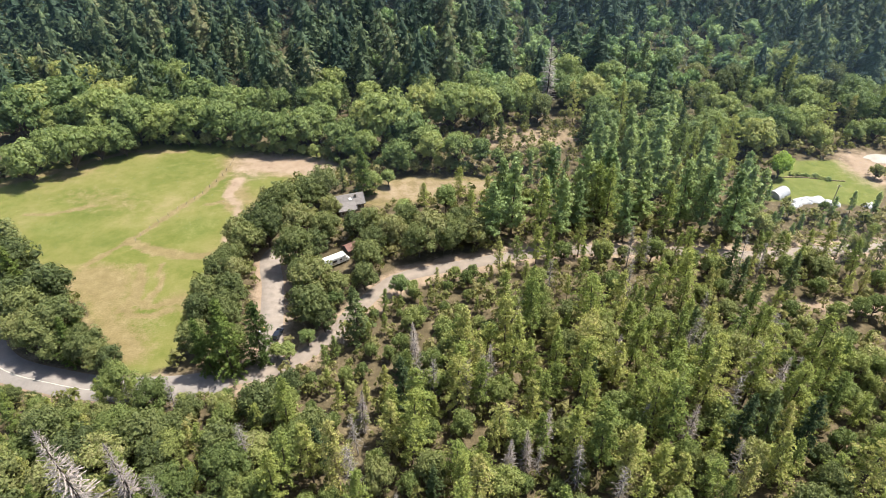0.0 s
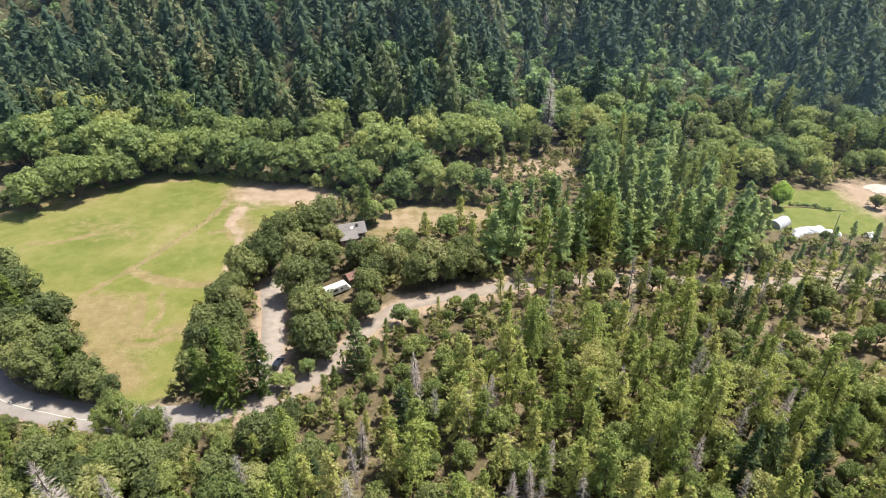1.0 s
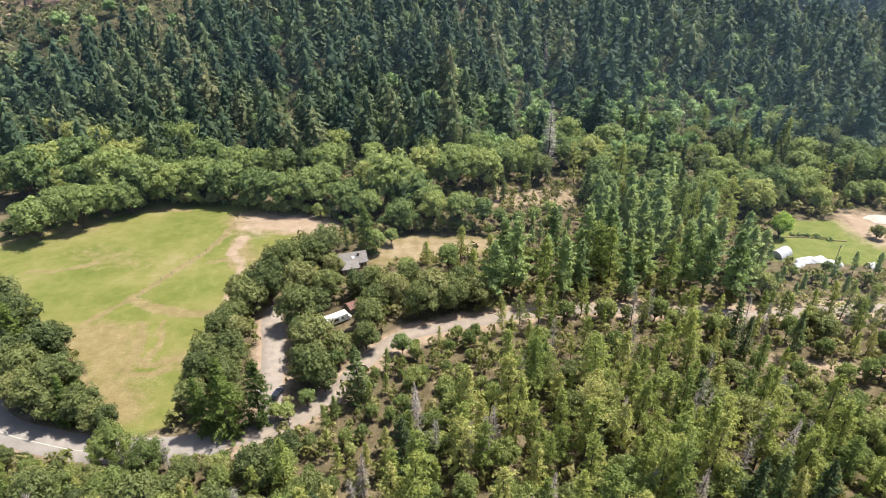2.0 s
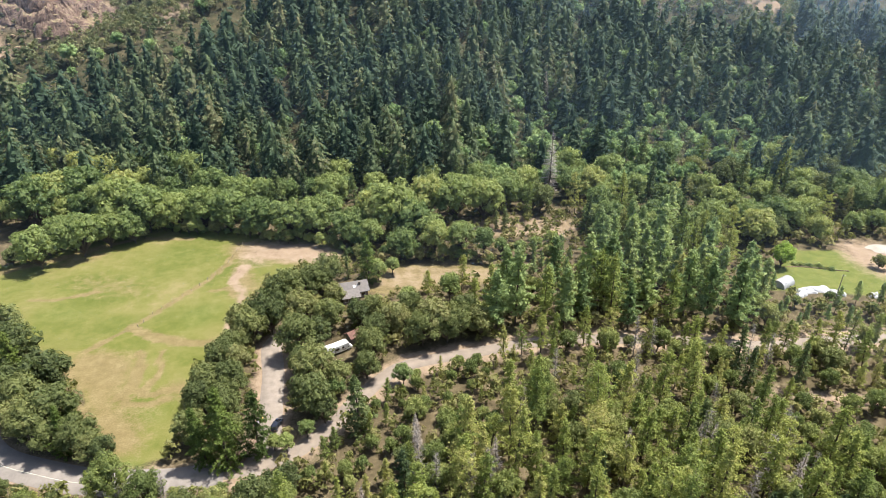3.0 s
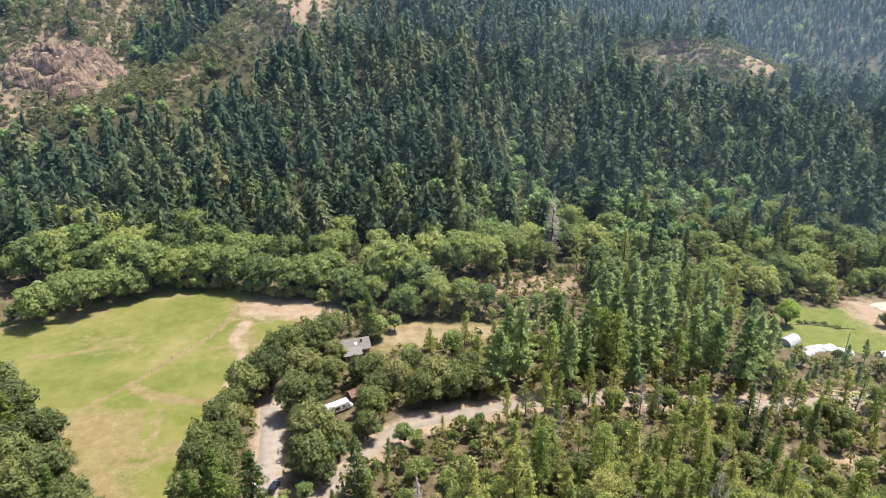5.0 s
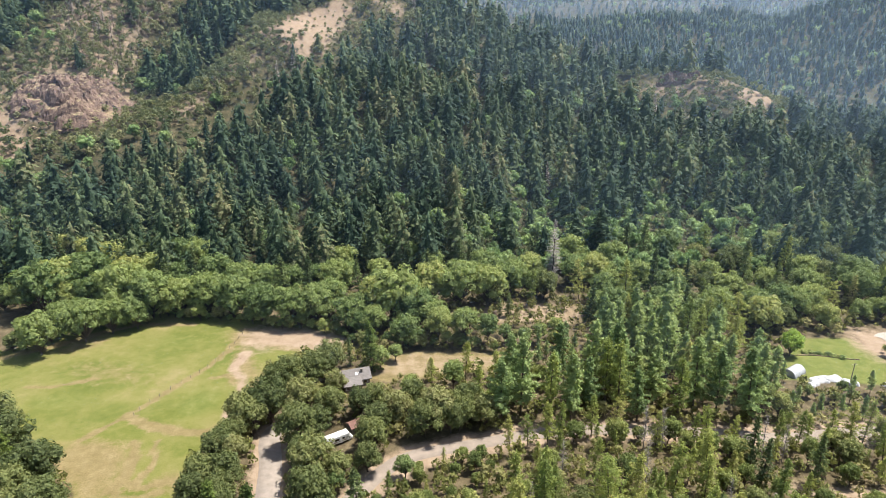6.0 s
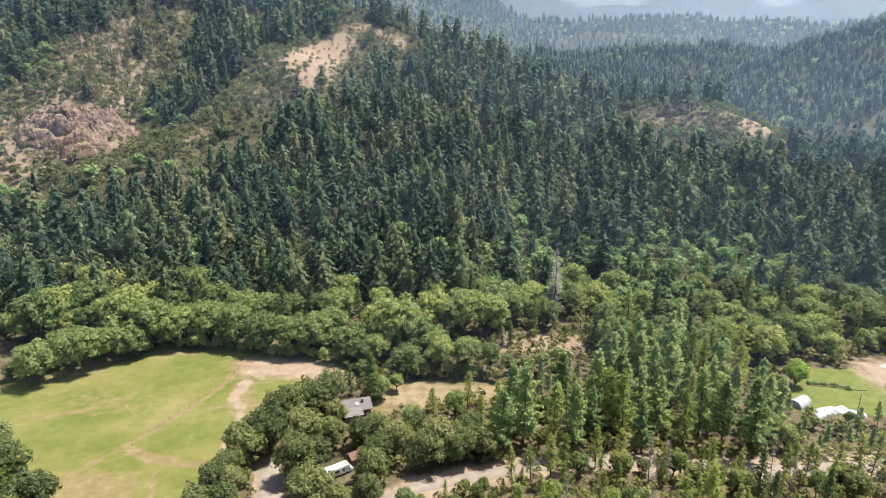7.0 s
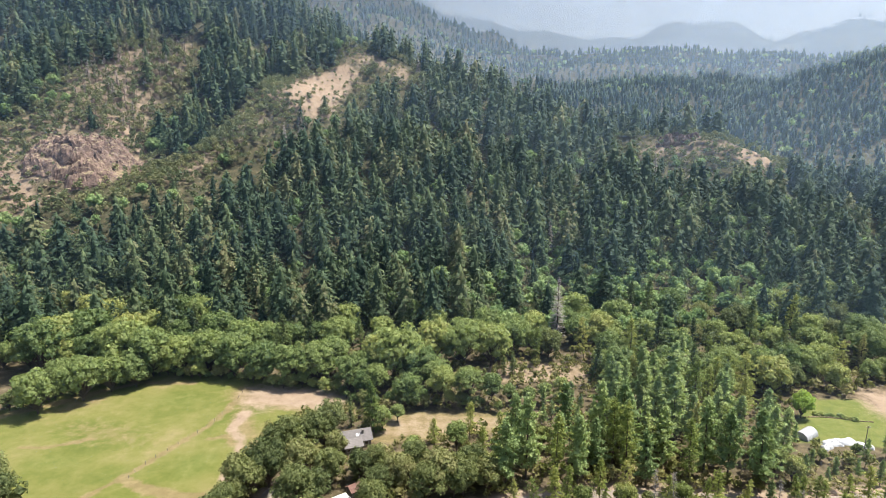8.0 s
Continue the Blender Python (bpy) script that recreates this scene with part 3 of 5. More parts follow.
def broadleaf_shape(seed, r=5.0, tall=1.9, cards=900, card=0.75, lobes=13, core=(4, 6), sides=5, lobe=(0.30, 0.46), out=(0.48, 0.68)):
    """A spreading crown of lobes on a forked trunk; h = tall * r + 1.5."""
    rng = np.random.RandomState(seed)
    h = tall * r + 1.5
    zc = h - 0.85 * r
    pieces, limbs = [], []
    hub = np.array([rng.normal(0, 0.2), rng.normal(0, 0.2), max(1.2, zc - 0.9 * r)])
    limbs.append(((0, 0, -0.3), hub, 0.055 * r, 0.04 * r))
    centres = []
    for k in range(lobes):
        a = 2.4 * k + rng.uniform(-0.4, 0.4)
        t = (k + 0.5) / lobes
        el = 1.25 - 2.0 * t
        rad = r * rng.uniform(*out)
        c = np.array([rad * math.cos(el) * math.cos(a), rad * math.cos(el) * math.sin(a), zc + 0.62 * r * math.sin(el) * rng.uniform(0.8, 1.2)])
        centres.append((c, r * rng.uniform(*lobe)))
    centres.append((np.array([0, 0, zc + 0.1 * r]), 0.55 * r))
    total = sum(q * q for _, q in centres)
    for c, q in centres:
        n = int(cards * q * q / total)
        d = rng.normal(0, 1, (n, 3))
        d[:, 2] = np.where(d[:, 2] < -0.35, -d[:, 2], d[:, 2])
        d /= np.linalg.norm(d, axis=1, keepdims=True)
        pos = c + d * q * rng.uniform(0.8, 1.13, (n, 1))
        pieces.append(leaf_cards(pos, d, card, rng))
        if core:
            cv, cf = lumps(q * 0.74, rng, *core)
            pieces.append((cv + c, cf))
        limbs.append((hub, c, 0.028 * r, 0.008 * r))
    return joined(*pieces), tubes(limbs, sides)


def skirts(h, wide, tiers, points, rng, low=0.08, taper=0.8, droop=0.5):
    """Ragged overlapping skirts of boughs, as a conifer shows from afar."""
    v, f = [], []
    for i in range(tiers):
        t = i / tiers
        z = h * (low + (1 - low) * t)
        r = wide * (1 - t) ** taper * rng.uniform(0.85, 1.15)
        if t < 0.12:
            r *= 0.8
        step = h * (1 - low) / tiers
        k = len(v)
        off = rng.normal(0, 0.06 * wide, 2)
        v.append((off[0] * 0.5, off[1] * 0.5, min(z + step * 1.9, h)))
        turn = rng.uniform(0, 6.28)
        for j in range(points):
            a = turn + 6.2832 * (j + rng.uniform(-0.25, 0.25)) / points
            q = r * (rng.uniform(0.85, 1.2) if j % 2 else rng.uniform(0.62, 0.85))
            v.append((off[0] + q * math.cos(a), off[1] + q * math.sin(a), z - droop * step * rng.uniform(-0.1, 1.0) + (0 if j % 2 else 0.45 * step)))
        for j in range(points):
            f.append((k, k + 1 + j, k + 1 + (j + 1) % points))
    return np.array(v, float), np.array(f)


def heart_cone(rng, h, wide, taper, rings=7, around=7):
    """The uneven shaded inside of a conifer, drawn to a point."""
    v, f = [], []
    for i in range(rings):
        t = i / rings
        for j in range(around):
            a = 6.2832 * (j + 0.5 * (i % 2)) / around
            r = wide * (1 - t) ** taper * rng.uniform(0.7, 1.15) * (0.6 + 0.4 * min(1.0, t / 0.16))
            v.append((r * math.cos(a), r * math.sin(a), h * (0.05 + 0.95 * t) + rng.uniform(-0.5, 0.5)))
    v.append((0, 0, h))
    for i in range(rings - 1):
        for j in range(around):
            k, m = i * around, (i + 1) * around
            f += [(k + j, k + (j + 1) % around, m + (j + 1) % around), (k + j, m + (j + 1) % around, m + j)]
    k = (rings - 1) * around
    f += [(k + j, k + (j + 1) % around, len(v) - 1) for j in range(around)]
    return np.array(v, float), np.array(f)


def far_fir(seed, h, wide, boughs, sprays, taper, size):
    """A conifer for the hillside: drooping boughs of small sprays round a thin dark heart, with gaps between them."""
    rng = np.random.RandomState(seed)
    ph = rng.uniform(0, 6.28, 3)
    t = 1 - np.sqrt(1 - 0.995 * (np.arange(boughs) + rng.rand(boughs)) / boughs)
    a = np.arange(boughs) * 2.39996 + rng.uniform(-0.5, 0.5, boughs)
    lump = 1 + 0.16 * np.sin(2 * a + 6 * t + ph[0]) + 0.14 * np.sin(3 * a - 14 * t + ph[1]) + 0.12 * np.sin(30 * t + ph[2])
    reach = wide * (1 - t) ** taper * (0.6 + 0.4 * np.minimum(1, t / 0.14)) * lump * rng.uniform(0.68, 1.22, boughs) + 0.35
    t, a, reach = (np.repeat(q, sprays) for q in (t, a, reach))
    n = boughs * sprays
    s = 0.40 + 0.65 * rng.rand(n) ** 0.8
    side = rng.normal(0, 0.17, n) * reach * (1.25 - s)
    x, y = reach * s * np.cos(a) - side * np.sin(a), reach * s * np.sin(a) + side * np.cos(a)
    z = h * (0.05 + 0.95 * t) + 0.12 * reach - 0.30 * reach * s * s + rng.normal(0, 0.22, n)
    nrm = np.column_stack([0.7 * np.cos(a), 0.7 * np.sin(a), np.full(n, 0.8)])
    return joined(heart_cone(rng, h * 0.9, wide * 0.62, taper + 0.1), leaf_cards(np.column_stack([x, y, z]), nrm, size, rng, 0.2))


def fir_shape(seed, h=24.0, wide=4.2, whorls=26, around=7, sprays=4, bare=0.06, taper=0.85, fat=0.30, core=0.62):
    """A conifer of drooping boughs in uneven whorls."""
    rng = np.random.RandomState(seed)
    v, f = [], []

    def tri(a, b, c):
        k = len(v)
        v.extend((a, b, c))
        f.append((k, k + 1, k + 2))
    for i in range(whorls):
        t = (i + rng.uniform(-0.3, 0.3)) / whorls
        z = h * (bare + (1 - bare) * t)
        length = wide * max(0.0, 1 - t) ** taper * rng.uniform(0.75, 1.12) + 0.25
        if t < 0.15:
            length *= 0.75 + 1.6 * t
        for j in range(around):
            if rng.rand() < 0.08:
                continue
            a = 6.2832 * (j + rng.uniform(-0.35, 0.35)) / around + i * 1.3
            L = length * rng.uniform(0.7, 1.2)
            out = np.array([math.cos(a), math.sin(a), 0])
            side = np.array([-math.sin(a), math.cos(a), 0])
            rise = rng.uniform(-0.35, 0.05) + 0.35 * t
            zz = z + rng.normal(0, 0.25 * h / whorls)
            p0 = np.array([0, 0, zz])
            tip = p0 + out * L + np.array([0, 0, L * rise])
            for k in range(sprays):
                s0, s1 = k / sprays, min(1.0, (k + 1.5) / sprays)
                w = L * fat * (1.1 - 0.75 * s0) * rng.uniform(0.7, 1.2)
                m0 = p0 + (tip - p0) * s0 + np.array([0, 0, 0.06 * L * math.sin(3.1 * s0)])
                m1 = p0 + (tip - p0) * s1
                drop = np.array([0, 0, -0.28 * w - 0.05 * L * rng.rand()])
                tri(m0, m1, m0 + (m1 - m0) * 0.75 + side * w + drop)
                tri(m0, m0 + (m1 - m0) * 0.75 - side * w + drop, m1)
    tip = np.array([0, 0, h * 1.02])
    for a in (0, 2.1, 4.2):
        tri(tip, np.array([0.3 * math.cos(a), 0.3 * math.sin(a), h * 0.93]), np.array([0.3 * math.cos(a + 2), 0.3 * math.sin(a + 2), h * 0.92]))
    trunk = tubes([((0, 0, -0.5), (0, 0, h * 0.5), 0.014 * h, 0.009 * h), ((0, 0, h * 0.5), (0, 0, h), 0.009 * h, 0.02)], 6)
    inside_part = skirts(h * 0.97, wide * core, 12, 10, rng, bare + 0.05, taper)
    return joined((np.array(v), np.array(f)), inside_part), trunk


def pine_shape(seed, h=20.0, wide=2.6, boughs=60, tufts=32, low=0.36, size=0.42, taper=0.55):
    """A slender pine: bare lower trunk, uneven boughs thickly set with small needle sprays."""
    rng = np.random.RandomState(seed)
    limbs = [((0, 0, -0.5), (0.15, 0.1, h * 0.5), 0.0125 * h, 0.009 * h), ((0.15, 0.1, h * 0.5), (0, 0, h), 0.009 * h, 0.02)]
    cs, ns = [], []
    ph = rng.uniform(0, 6.28, 2)
    for i in range(boughs):
        t = (i + rng.rand()) / boughs
        z = h * (low + (0.98 - low) * t)
        a = i * 2.4 + rng.uniform(-0.6, 0.6)
        uneven = 1 + 0.25 * math.sin(2 * a + 9 * t + ph[0]) + 0.2 * math.sin(23 * t + ph[1])
        L = (wide * (1 - t) ** taper * (0.55 + 0.45 * min(1.0, t / 0.25)) * uneven + 0.3) * rng.uniform(0.55, 1.2)
        p = np.array([0.1, 0.1, z])
        q = p + np.array([math.cos(a) * L, math.sin(a) * L, L * (rng.uniform(-0.35, 0.2) + 0.4 * t)])
        limbs.append((p, q, 0.05, 0.015))
        n = max(5, int(tufts * (0.35 + 0.65 * L / wide)))
        s = 0.25 + 0.8 * rng.rand(n, 1) ** 0.7
        cs.append(p + (q - p) * s + rng.normal(0, 1, (n, 3)) * np.array([0.3, 0.3, 0.2]))
        ns.append(np.tile((0.5 * math.cos(a), 0.5 * math.sin(a), 0.6), (n, 1)))
    cs.append(np.column_stack([rng.normal(0, 0.16, 24), rng.normal(0, 0.16, 24), h * rng.uniform(0.93, 1.03, 24)]))
    ns.append(np.tile((0, 0, 0.5), (24, 1)))
    crown = leaf_cards(np.concatenate(cs), np.concatenate(ns), size, rng, 0.55)
    return crown, joined(tubes(limbs[:2], 6), tubes(limbs[2::2], 3))


def snag_shape(seed, h=16.0, wide=2.6, boughs=62):
    rng = np.random.RandomState(seed)
    limbs = [((0, 0, -0.5), (0.1, 0, h * 0.6), 0.013 * h, 0.008 * h), ((0.1, 0, h * 0.6), (0.2, 0.1, h), 0.008 * h, 0.02)]
    for i in range(boughs):
        t = 0.18 + 0.8 * (i + rng.rand()) / boughs
        a, L = i * 2.4, wide * (1.1 - t * 0.8) * rng.uniform(0.5, 1.2)
        p = np.array([0.1, 0, h * t])
        q = p + np.array([math.cos(a) * L, math.sin(a) * L, L * rng.uniform(-0.35, 0.3)])
        limbs.append((p, q, 0.06, 0.025))
        for _ in range(4):
            m = p + (q - p) * rng.uniform(0.3, 1.0)
            limbs.append((m, m + rng.normal(0, 0.45, 3), 0.03, 0.012))
    return tubes(limbs, 3)


def tree_kind(name, crown, trunk, leaf, label, category="tree", crown_name="crown"):
    """A first tree, far below the others' number; the rest are copies of it."""
    return dict(name=name, crown=mesh_of(crown_name, crown[0], crown[1], leaf) if crown else None,
                trunk=mesh_of("trunk", trunk[0], trunk[1], BARK if crown else DEADWOOD), label=label, category=category)


def plant(kind, x, y, scale, group, turn=None, squash=1.0, label=None, sink=0.1):
    turn = random.uniform(0, 360) if turn is None else turn
    m = Matrix.Translation((x, y, height(x, y) - sink)) @ pose(0, 0, 0, random.uniform(-4, 4), random.uniform(-4, 4), turn) @ Matrix.Diagonal((scale, scale, scale * squash, 1))
    if "first" not in kind:
        e = new(kind["name"])
        tagged(e, label or kind["label"], kind["category"], group)
        part_mesh("trunk", kind["trunk"], e)
        if kind["crown"]:
            part_mesh("crown", kind["crown"], e)
        e.matrix_basis = m
        kind["first"] = e
        return e
    ob = kind["first"].copy()
    scene.collection.objects.link(ob)
    for child in kind["first"].children:
        c = child.copy()
        c.parent = ob
        scene.collection.objects.link(c)
    ob.matrix_basis = m
    tagged(ob, label or kind["label"], kind["category"], group)
    return ob


OAKS = [tree_kind("oak_tree", *broadleaf_shape(20 + k, 5.0, 1.75, 2300, 0.43, 34, (2, 5), 4, (0.16, 0.33), (0.45, 0.84)), OAK, "dark green oak with a dense rounded crown") for k in range(3)]
MAPLES = [tree_kind("maple_tree", *broadleaf_shape(40 + k, 9.0, 1.75, 2000, 0.84, 36, (2, 5), 4, (0.16, 0.34), (0.45, 0.84)), MAPLE, "large leafy green broadleaf tree by the creek") for k in range(3)]
SMALL_MAPLES = [tree_kind("broadleaf_tree", *broadleaf_shape(50 + k, 5.0, 2.1, 1900, 0.45, 26, (2, 5), 4, (0.18, 0.36), (0.42, 0.78)), MAPLE, "bright green young broadleaf tree") for k in range(2)]
FIRS = [tree_kind("fir_tree", *pine_shape(60 + k, 24.0, 4.2, 84, 40, 0.06, 0.56, 0.8), FIR, "tall dark green fir with drooping boughs") for k in range(2)]
CEDARS = [tree_kind("cedar_tree", *pine_shape(70 + k, 21.0, 4.9, 120, 62, 0.02, 0.42, 0.85), CEDAR, "dense green cedar beside the pasture") for k in range(2)]
LOW_OAKS = [tree_kind("low_tree", *broadleaf_shape(26 + k, 5.0, 1.9, 1900, 0.44, 26, (2, 5), 4, (0.16, 0.34), (0.45, 0.8)), OLIVE, "low olive-green tree with a rounded crown") for k in range(2)]
NEAR_TREES = [tree_kind("low_tree", *broadleaf_shape(28 + k, 5.0, 1.9, 3300, 0.32, 34, (2, 5), 4, (0.15, 0.32), (0.4, 0.84)), OLIVE, "low olive-green tree with a rounded crown") for k in range(2)]
BUSHES = [tree_kind("bush", *broadleaf_shape(56 + k, 5.0, 1.8, 800, 0.72, 9, (3, 5)), MAPLE, "leafy green bush") for k in range(2)]
PINES = [tree_kind("pine_tree", *pine_shape(80 + k, 20.0, 2.7 + 0.4 * k, 66, 46, 0.30 - 0.04 * k, 0.36, 0.42 + 0.12 * (k % 3)), PINE, "slender yellow-green pine with a bare lower trunk") for k in range(4)]
YOUNG_FIRS = [tree_kind("young_fir", *pine_shape(75 + k, 17.0, 3.0 + 0.3 * k, 70, 46, 0.10 + 0.05 * k, 0.34, 0.8), PINE, "feathery yellow-green young conifer") for k in range(3)]
BELT_FIRS = [tree_kind("conifer", *pine_shape(175 + k, 22.0, 3.3 + 0.4 * k, 72, 54, 0.20, 0.56, 0.5 + 0.12 * k), BELT, "tall mid-green conifer beyond the road") for k in range(3)]
DEAD_FIRS = [tree_kind("dead_fir", *fir_shape(190 + k, 22.0, 3.2, 46, 8, 2, 0.08, 0.7, 0.055, 0.012), TWIGS, "grey-brown dead fir with dry twigs") for k in range(2)]
THIN_SNAGS = [tree_kind("dead_fir", *fir_shape(194 + k, 22.0, 2.2, 16, 5, 1, 0.12, 0.7, 0.10, 0.015), TWIGS, "thin grey-brown dead fir on the burnt slope") for k in range(2)]
SNAGS = [tree_kind("dead_tree", None, snag_shape(90 + k), None, "bare grey dead tree") for k in range(2)]

HOUSE_OAKS = [(-57.7, 154.4, 6.3), (-54.0, 160.9, 7.2), (-52.2, 176.3, 6.9), (-45.8, 181.3, 6.2), (-41.3, 190.7, 6.0), (-55.1, 172.4, 6.4), (-44.5, 164.4, 6.5), (-36.3, 163.2, 5.6), (-43.5, 150.7, 6.8),
              (-38.2, 152.7, 5.4), (-27.8, 165.0, 4.9), (-22.9, 166.8, 5.0), (-63.1, 161.1, 5.1), (-16.3, 161.3, 5.6), (-11.3, 166.7, 5.7), (-3.7, 158.4, 6.8), (2.7, 158.4, 6.0),
              (-7.3, 155.4, 6.0), (-21.7, 156.4, 4.8), (-22.2, 148.0, 5.4), (-22.0, 139.4, 4.4), (-35.8, 134.6, 6.6), (-34.3, 124.2, 6.3), (-40.0, 141.5, 4.6), (-30.6, 121.6, 3.8)]
HOUSE_OAKS += [(-42.5, 186.5, 4.6), (-37.5, 177.5, 4.4), (-28.8, 134.9, 4.4), (0.2, 157.1, 5.3), (6.3, 165.0, 5.9), (10.3, 160.4, 5.4)]
ROAD_OAKS = [(-114.6, 134.7, 8.0), (-105.4, 129.7, 7.4), (-105.4, 121.2, 6.9), (-95.8, 117.8, 7.0), (-85.9, 110.5, 5.4), (-91.0, 110.4, 6.0), (-98.2, 113.7, 6.5), (-79.9, 107.6, 3.8), (-110.4, 124.8, 7.0),
             (-119.7, 139.1, 8.0), (-92.0, 117.2, 5.7), (-82.6, 108.0, 4.3), (-93.7, 110.3, 4.8), (-103.4, 115.1, 5.7), (-128, 150, 8.0), (-140, 156, 8.0)]
FIELD_OAKS = [(-63.0, 140.6, 5.6), (-57.0, 131.6, 5.4), (-62.5, 130.3, 5.4), (-59.0, 140.0, 5.0), (-61.5, 146.2, 5.1), (-63.5, 125.1, 4.8), (-56.5, 126.0, 4.7), (-56.0, 121.1, 4.5), (-61.8, 114.1, 4.8), (-52.0, 116.0, 3.6)]
BANK = [(-150.8, 203.5, 8.5), (-139.9, 213.4, 9.4), (-133.5, 221.1, 7.7), (-125.7, 225.4, 6.8), (-152.5, 220.8, 7.1), (-170.5, 237.6, 12.2), (-169, 246.0, 11.4), (-158.7, 254.0, 12.0), (-137.1, 237.9, 12.1),
        (-124, 235.5, 10.8), (-112, 236.2, 9.1), (-102.9, 239.4, 9.6), (-90.6, 236.8, 9.3), (-76.5, 231.7, 9.0), (-64.8, 230.6, 8.8), (-54.5, 231.7, 8.8), (-92, 253.2, 9.9), (-107.3, 263.3, 9.8),
        (-80.6, 254.8, 8.8), (-50.9, 238.0, 9.0), (-40.9, 225.2, 7.7), (-35.2, 231.4, 7.1), (-29.4, 217.4, 5.8)]
BANK += [(-20.4, 231.6, 12.3), (-13.4, 225.7, 9.3), (-29.1, 234.2, 10.2), (-8.4, 223.2, 7.6), (-17.1, 211.8, 6.7), (-4.5, 213.1, 6.3), (5.7, 213.1, 6.4), (13.9, 213.7, 5.4), (3.7, 248.8, 11.1),
         (15.7, 249.8, 10.0), (-9, 250.0, 10.0), (23.8, 260.8, 8.7), (20.7, 214.9, 3.4), (27.8, 213.5, 3.2), (34.2, 215.7, 3.4), (-34.1, 217.4, 4.7), (41, 219.0, 3.8)]
SHRUBS = [(-11.8, 136.4, 3.4), (-37.9, 111.3, 2.7), (-12.8, 177.1, 3.7), (-24.5, 194.6, 4.4), (-20.0, 199.8, 3.3), (-34.1, 116.3, 2.6), (-41.0, 112.0, 2.3), (8.1, 167.1, 3.9), (15.4, 170.4, 4.7), (-29.4, 131.6, 3.1)]

for k, (x, y, r) in enumerate(HOUSE_OAKS):
    plant(OAKS[k % 3], x, y, r / 5.0, "oaks round the house")
for k, (x, y, r) in enumerate(ROAD_OAKS):
    plant(OAKS[k % 3] if k % 5 else CEDARS[0], x, y, r / (5.0 if k % 5 else 9.0), "trees along the road")
for k, (x, y, r) in enumerate(FIELD_OAKS):
    plant(OAKS[(k + 1) % 3], x, y, r / 5.0, "oaks beside the pasture")
for k, (x, y, r) in enumerate(BANK):
    plant(MAPLES[k % 3] if r > 6.5 else SMALL_MAPLES[k % 2], x, y, r / (9.0 if r > 6.5 else 5.0), "trees along the creek")
for k, (x, y, r) in enumerate(SHRUBS):
    plant(SMALL_MAPLES[k % 2], x, y, r / 5.0, "small trees by the driveway", squash=0.85)
for k, (x, y, h) in enumerate([(1, 180, 19), (5, 187, 15), (14, 177, 17), (19, 185, 18), (9, 172, 15), (-6, 181, 12), (23, 190, 16)]):
    plant(PINES[k % 4] if k % 3 else SMALL_MAPLES[k % 2], x, y, h / 20.0, "trees in the yard")
for k, (x, y) in enumerate(smooth_line([(-182, 192), (-172, 198), (-161.8, 203), (-150, 213), (-140, 222.5), (-125, 233.5), (-103.6, 232.3), (-87.3, 231), (-67.6, 224.5), (-49.4, 222), (-37.2, 212.5), (-24, 209.5), (-10, 209), (8, 209)], 3.4)):
    plant(BUSHES[k % 2] if k % 3 else OAKS[k % 2], x + random.uniform(-1, 1), y + random.uniform(0.8, 3.2), random.uniform(0.32, 0.8), "bushes along the pasture edge", squash=0.9, label="leafy bush under the creek trees")
LIME_TREE = tree_kind("broadleaf_tree", *broadleaf_shape(58, 5.0, 2.0, 1900, 0.46, 26, (2, 5), 4, (0.18, 0.36), (0.42, 0.78)), LIME, "bright green round tree at the lawn's edge")
plant(LIME_TREE, 124.8, 207.0, 1.0, "lone trees", sink=1.6, label="bright green round tree at the lawn's edge")
plant(OAKS[1], -123.6, 229.5, 0.5, "lone trees", label="pale grey-green bush at the pasture corner")
for k, (x, y, h) in enumerate([(-50.7, 106.9, 22.0), (-44.3, 110.5, 20.4), (-56, 108, 17)]):
    plant(CEDARS[k % 2], x, y, h / 21.0, "cedars beside the pasture")
plant(CEDARS[1], -27.6, 193.4, 0.92, "single firs", squash=1.0, label="dense dark columnar conifer behind the house")
for k, (x, y, h, wide) in enumerate([(-35.5, 196.5, 12.0, 0.8), (-20.8, 117.5, 18.8, 1.15), (24.3, 239.5, 11.1, 1.2), (21.0, 240.6, 8.2, 1.2)]):
    plant(FIRS[k % 2], x, y, h / 24.0 * wide, "single firs", squash=1 / wide)
plant(DEAD_FIRS[0], 48.7, 280.3, 1.45, "dead trees", label="tall bare grey dead conifer above the creek trees")
plant(PINES[1], 35.0, 252.2, 0.85, "single firs", label="lone pine with a bare trunk in the clearing")
for k, (x, y, h) in enumerate([(-5.4, 101.8, 17.6), (-63.7, 66, 26), (-2.0, 98, 15), (4.8, 95.0, 15.8), (10.0, 96.6, 16.5), (-59.5, 94, 11.6), (-16.5, 72.4, 19.4), (-57, 69, 20), (-50, 65, 18), (-68, 72, 16), (26, 74, 15), (33, 70, 16), (58, 108, 17), (70, 100, 18), (80, 112, 15), (41, 86, 14), (-38, 78, 18)]):
    plant(SNAGS[k % 2] if h < 19.5 or k == 6 else DEAD_FIRS[k % 2], x, y, h / (16.0 if h < 19.5 or k == 6 else 19.0), "dead trees", label="tall bare grey dead conifer" if h > 19.5 else None)
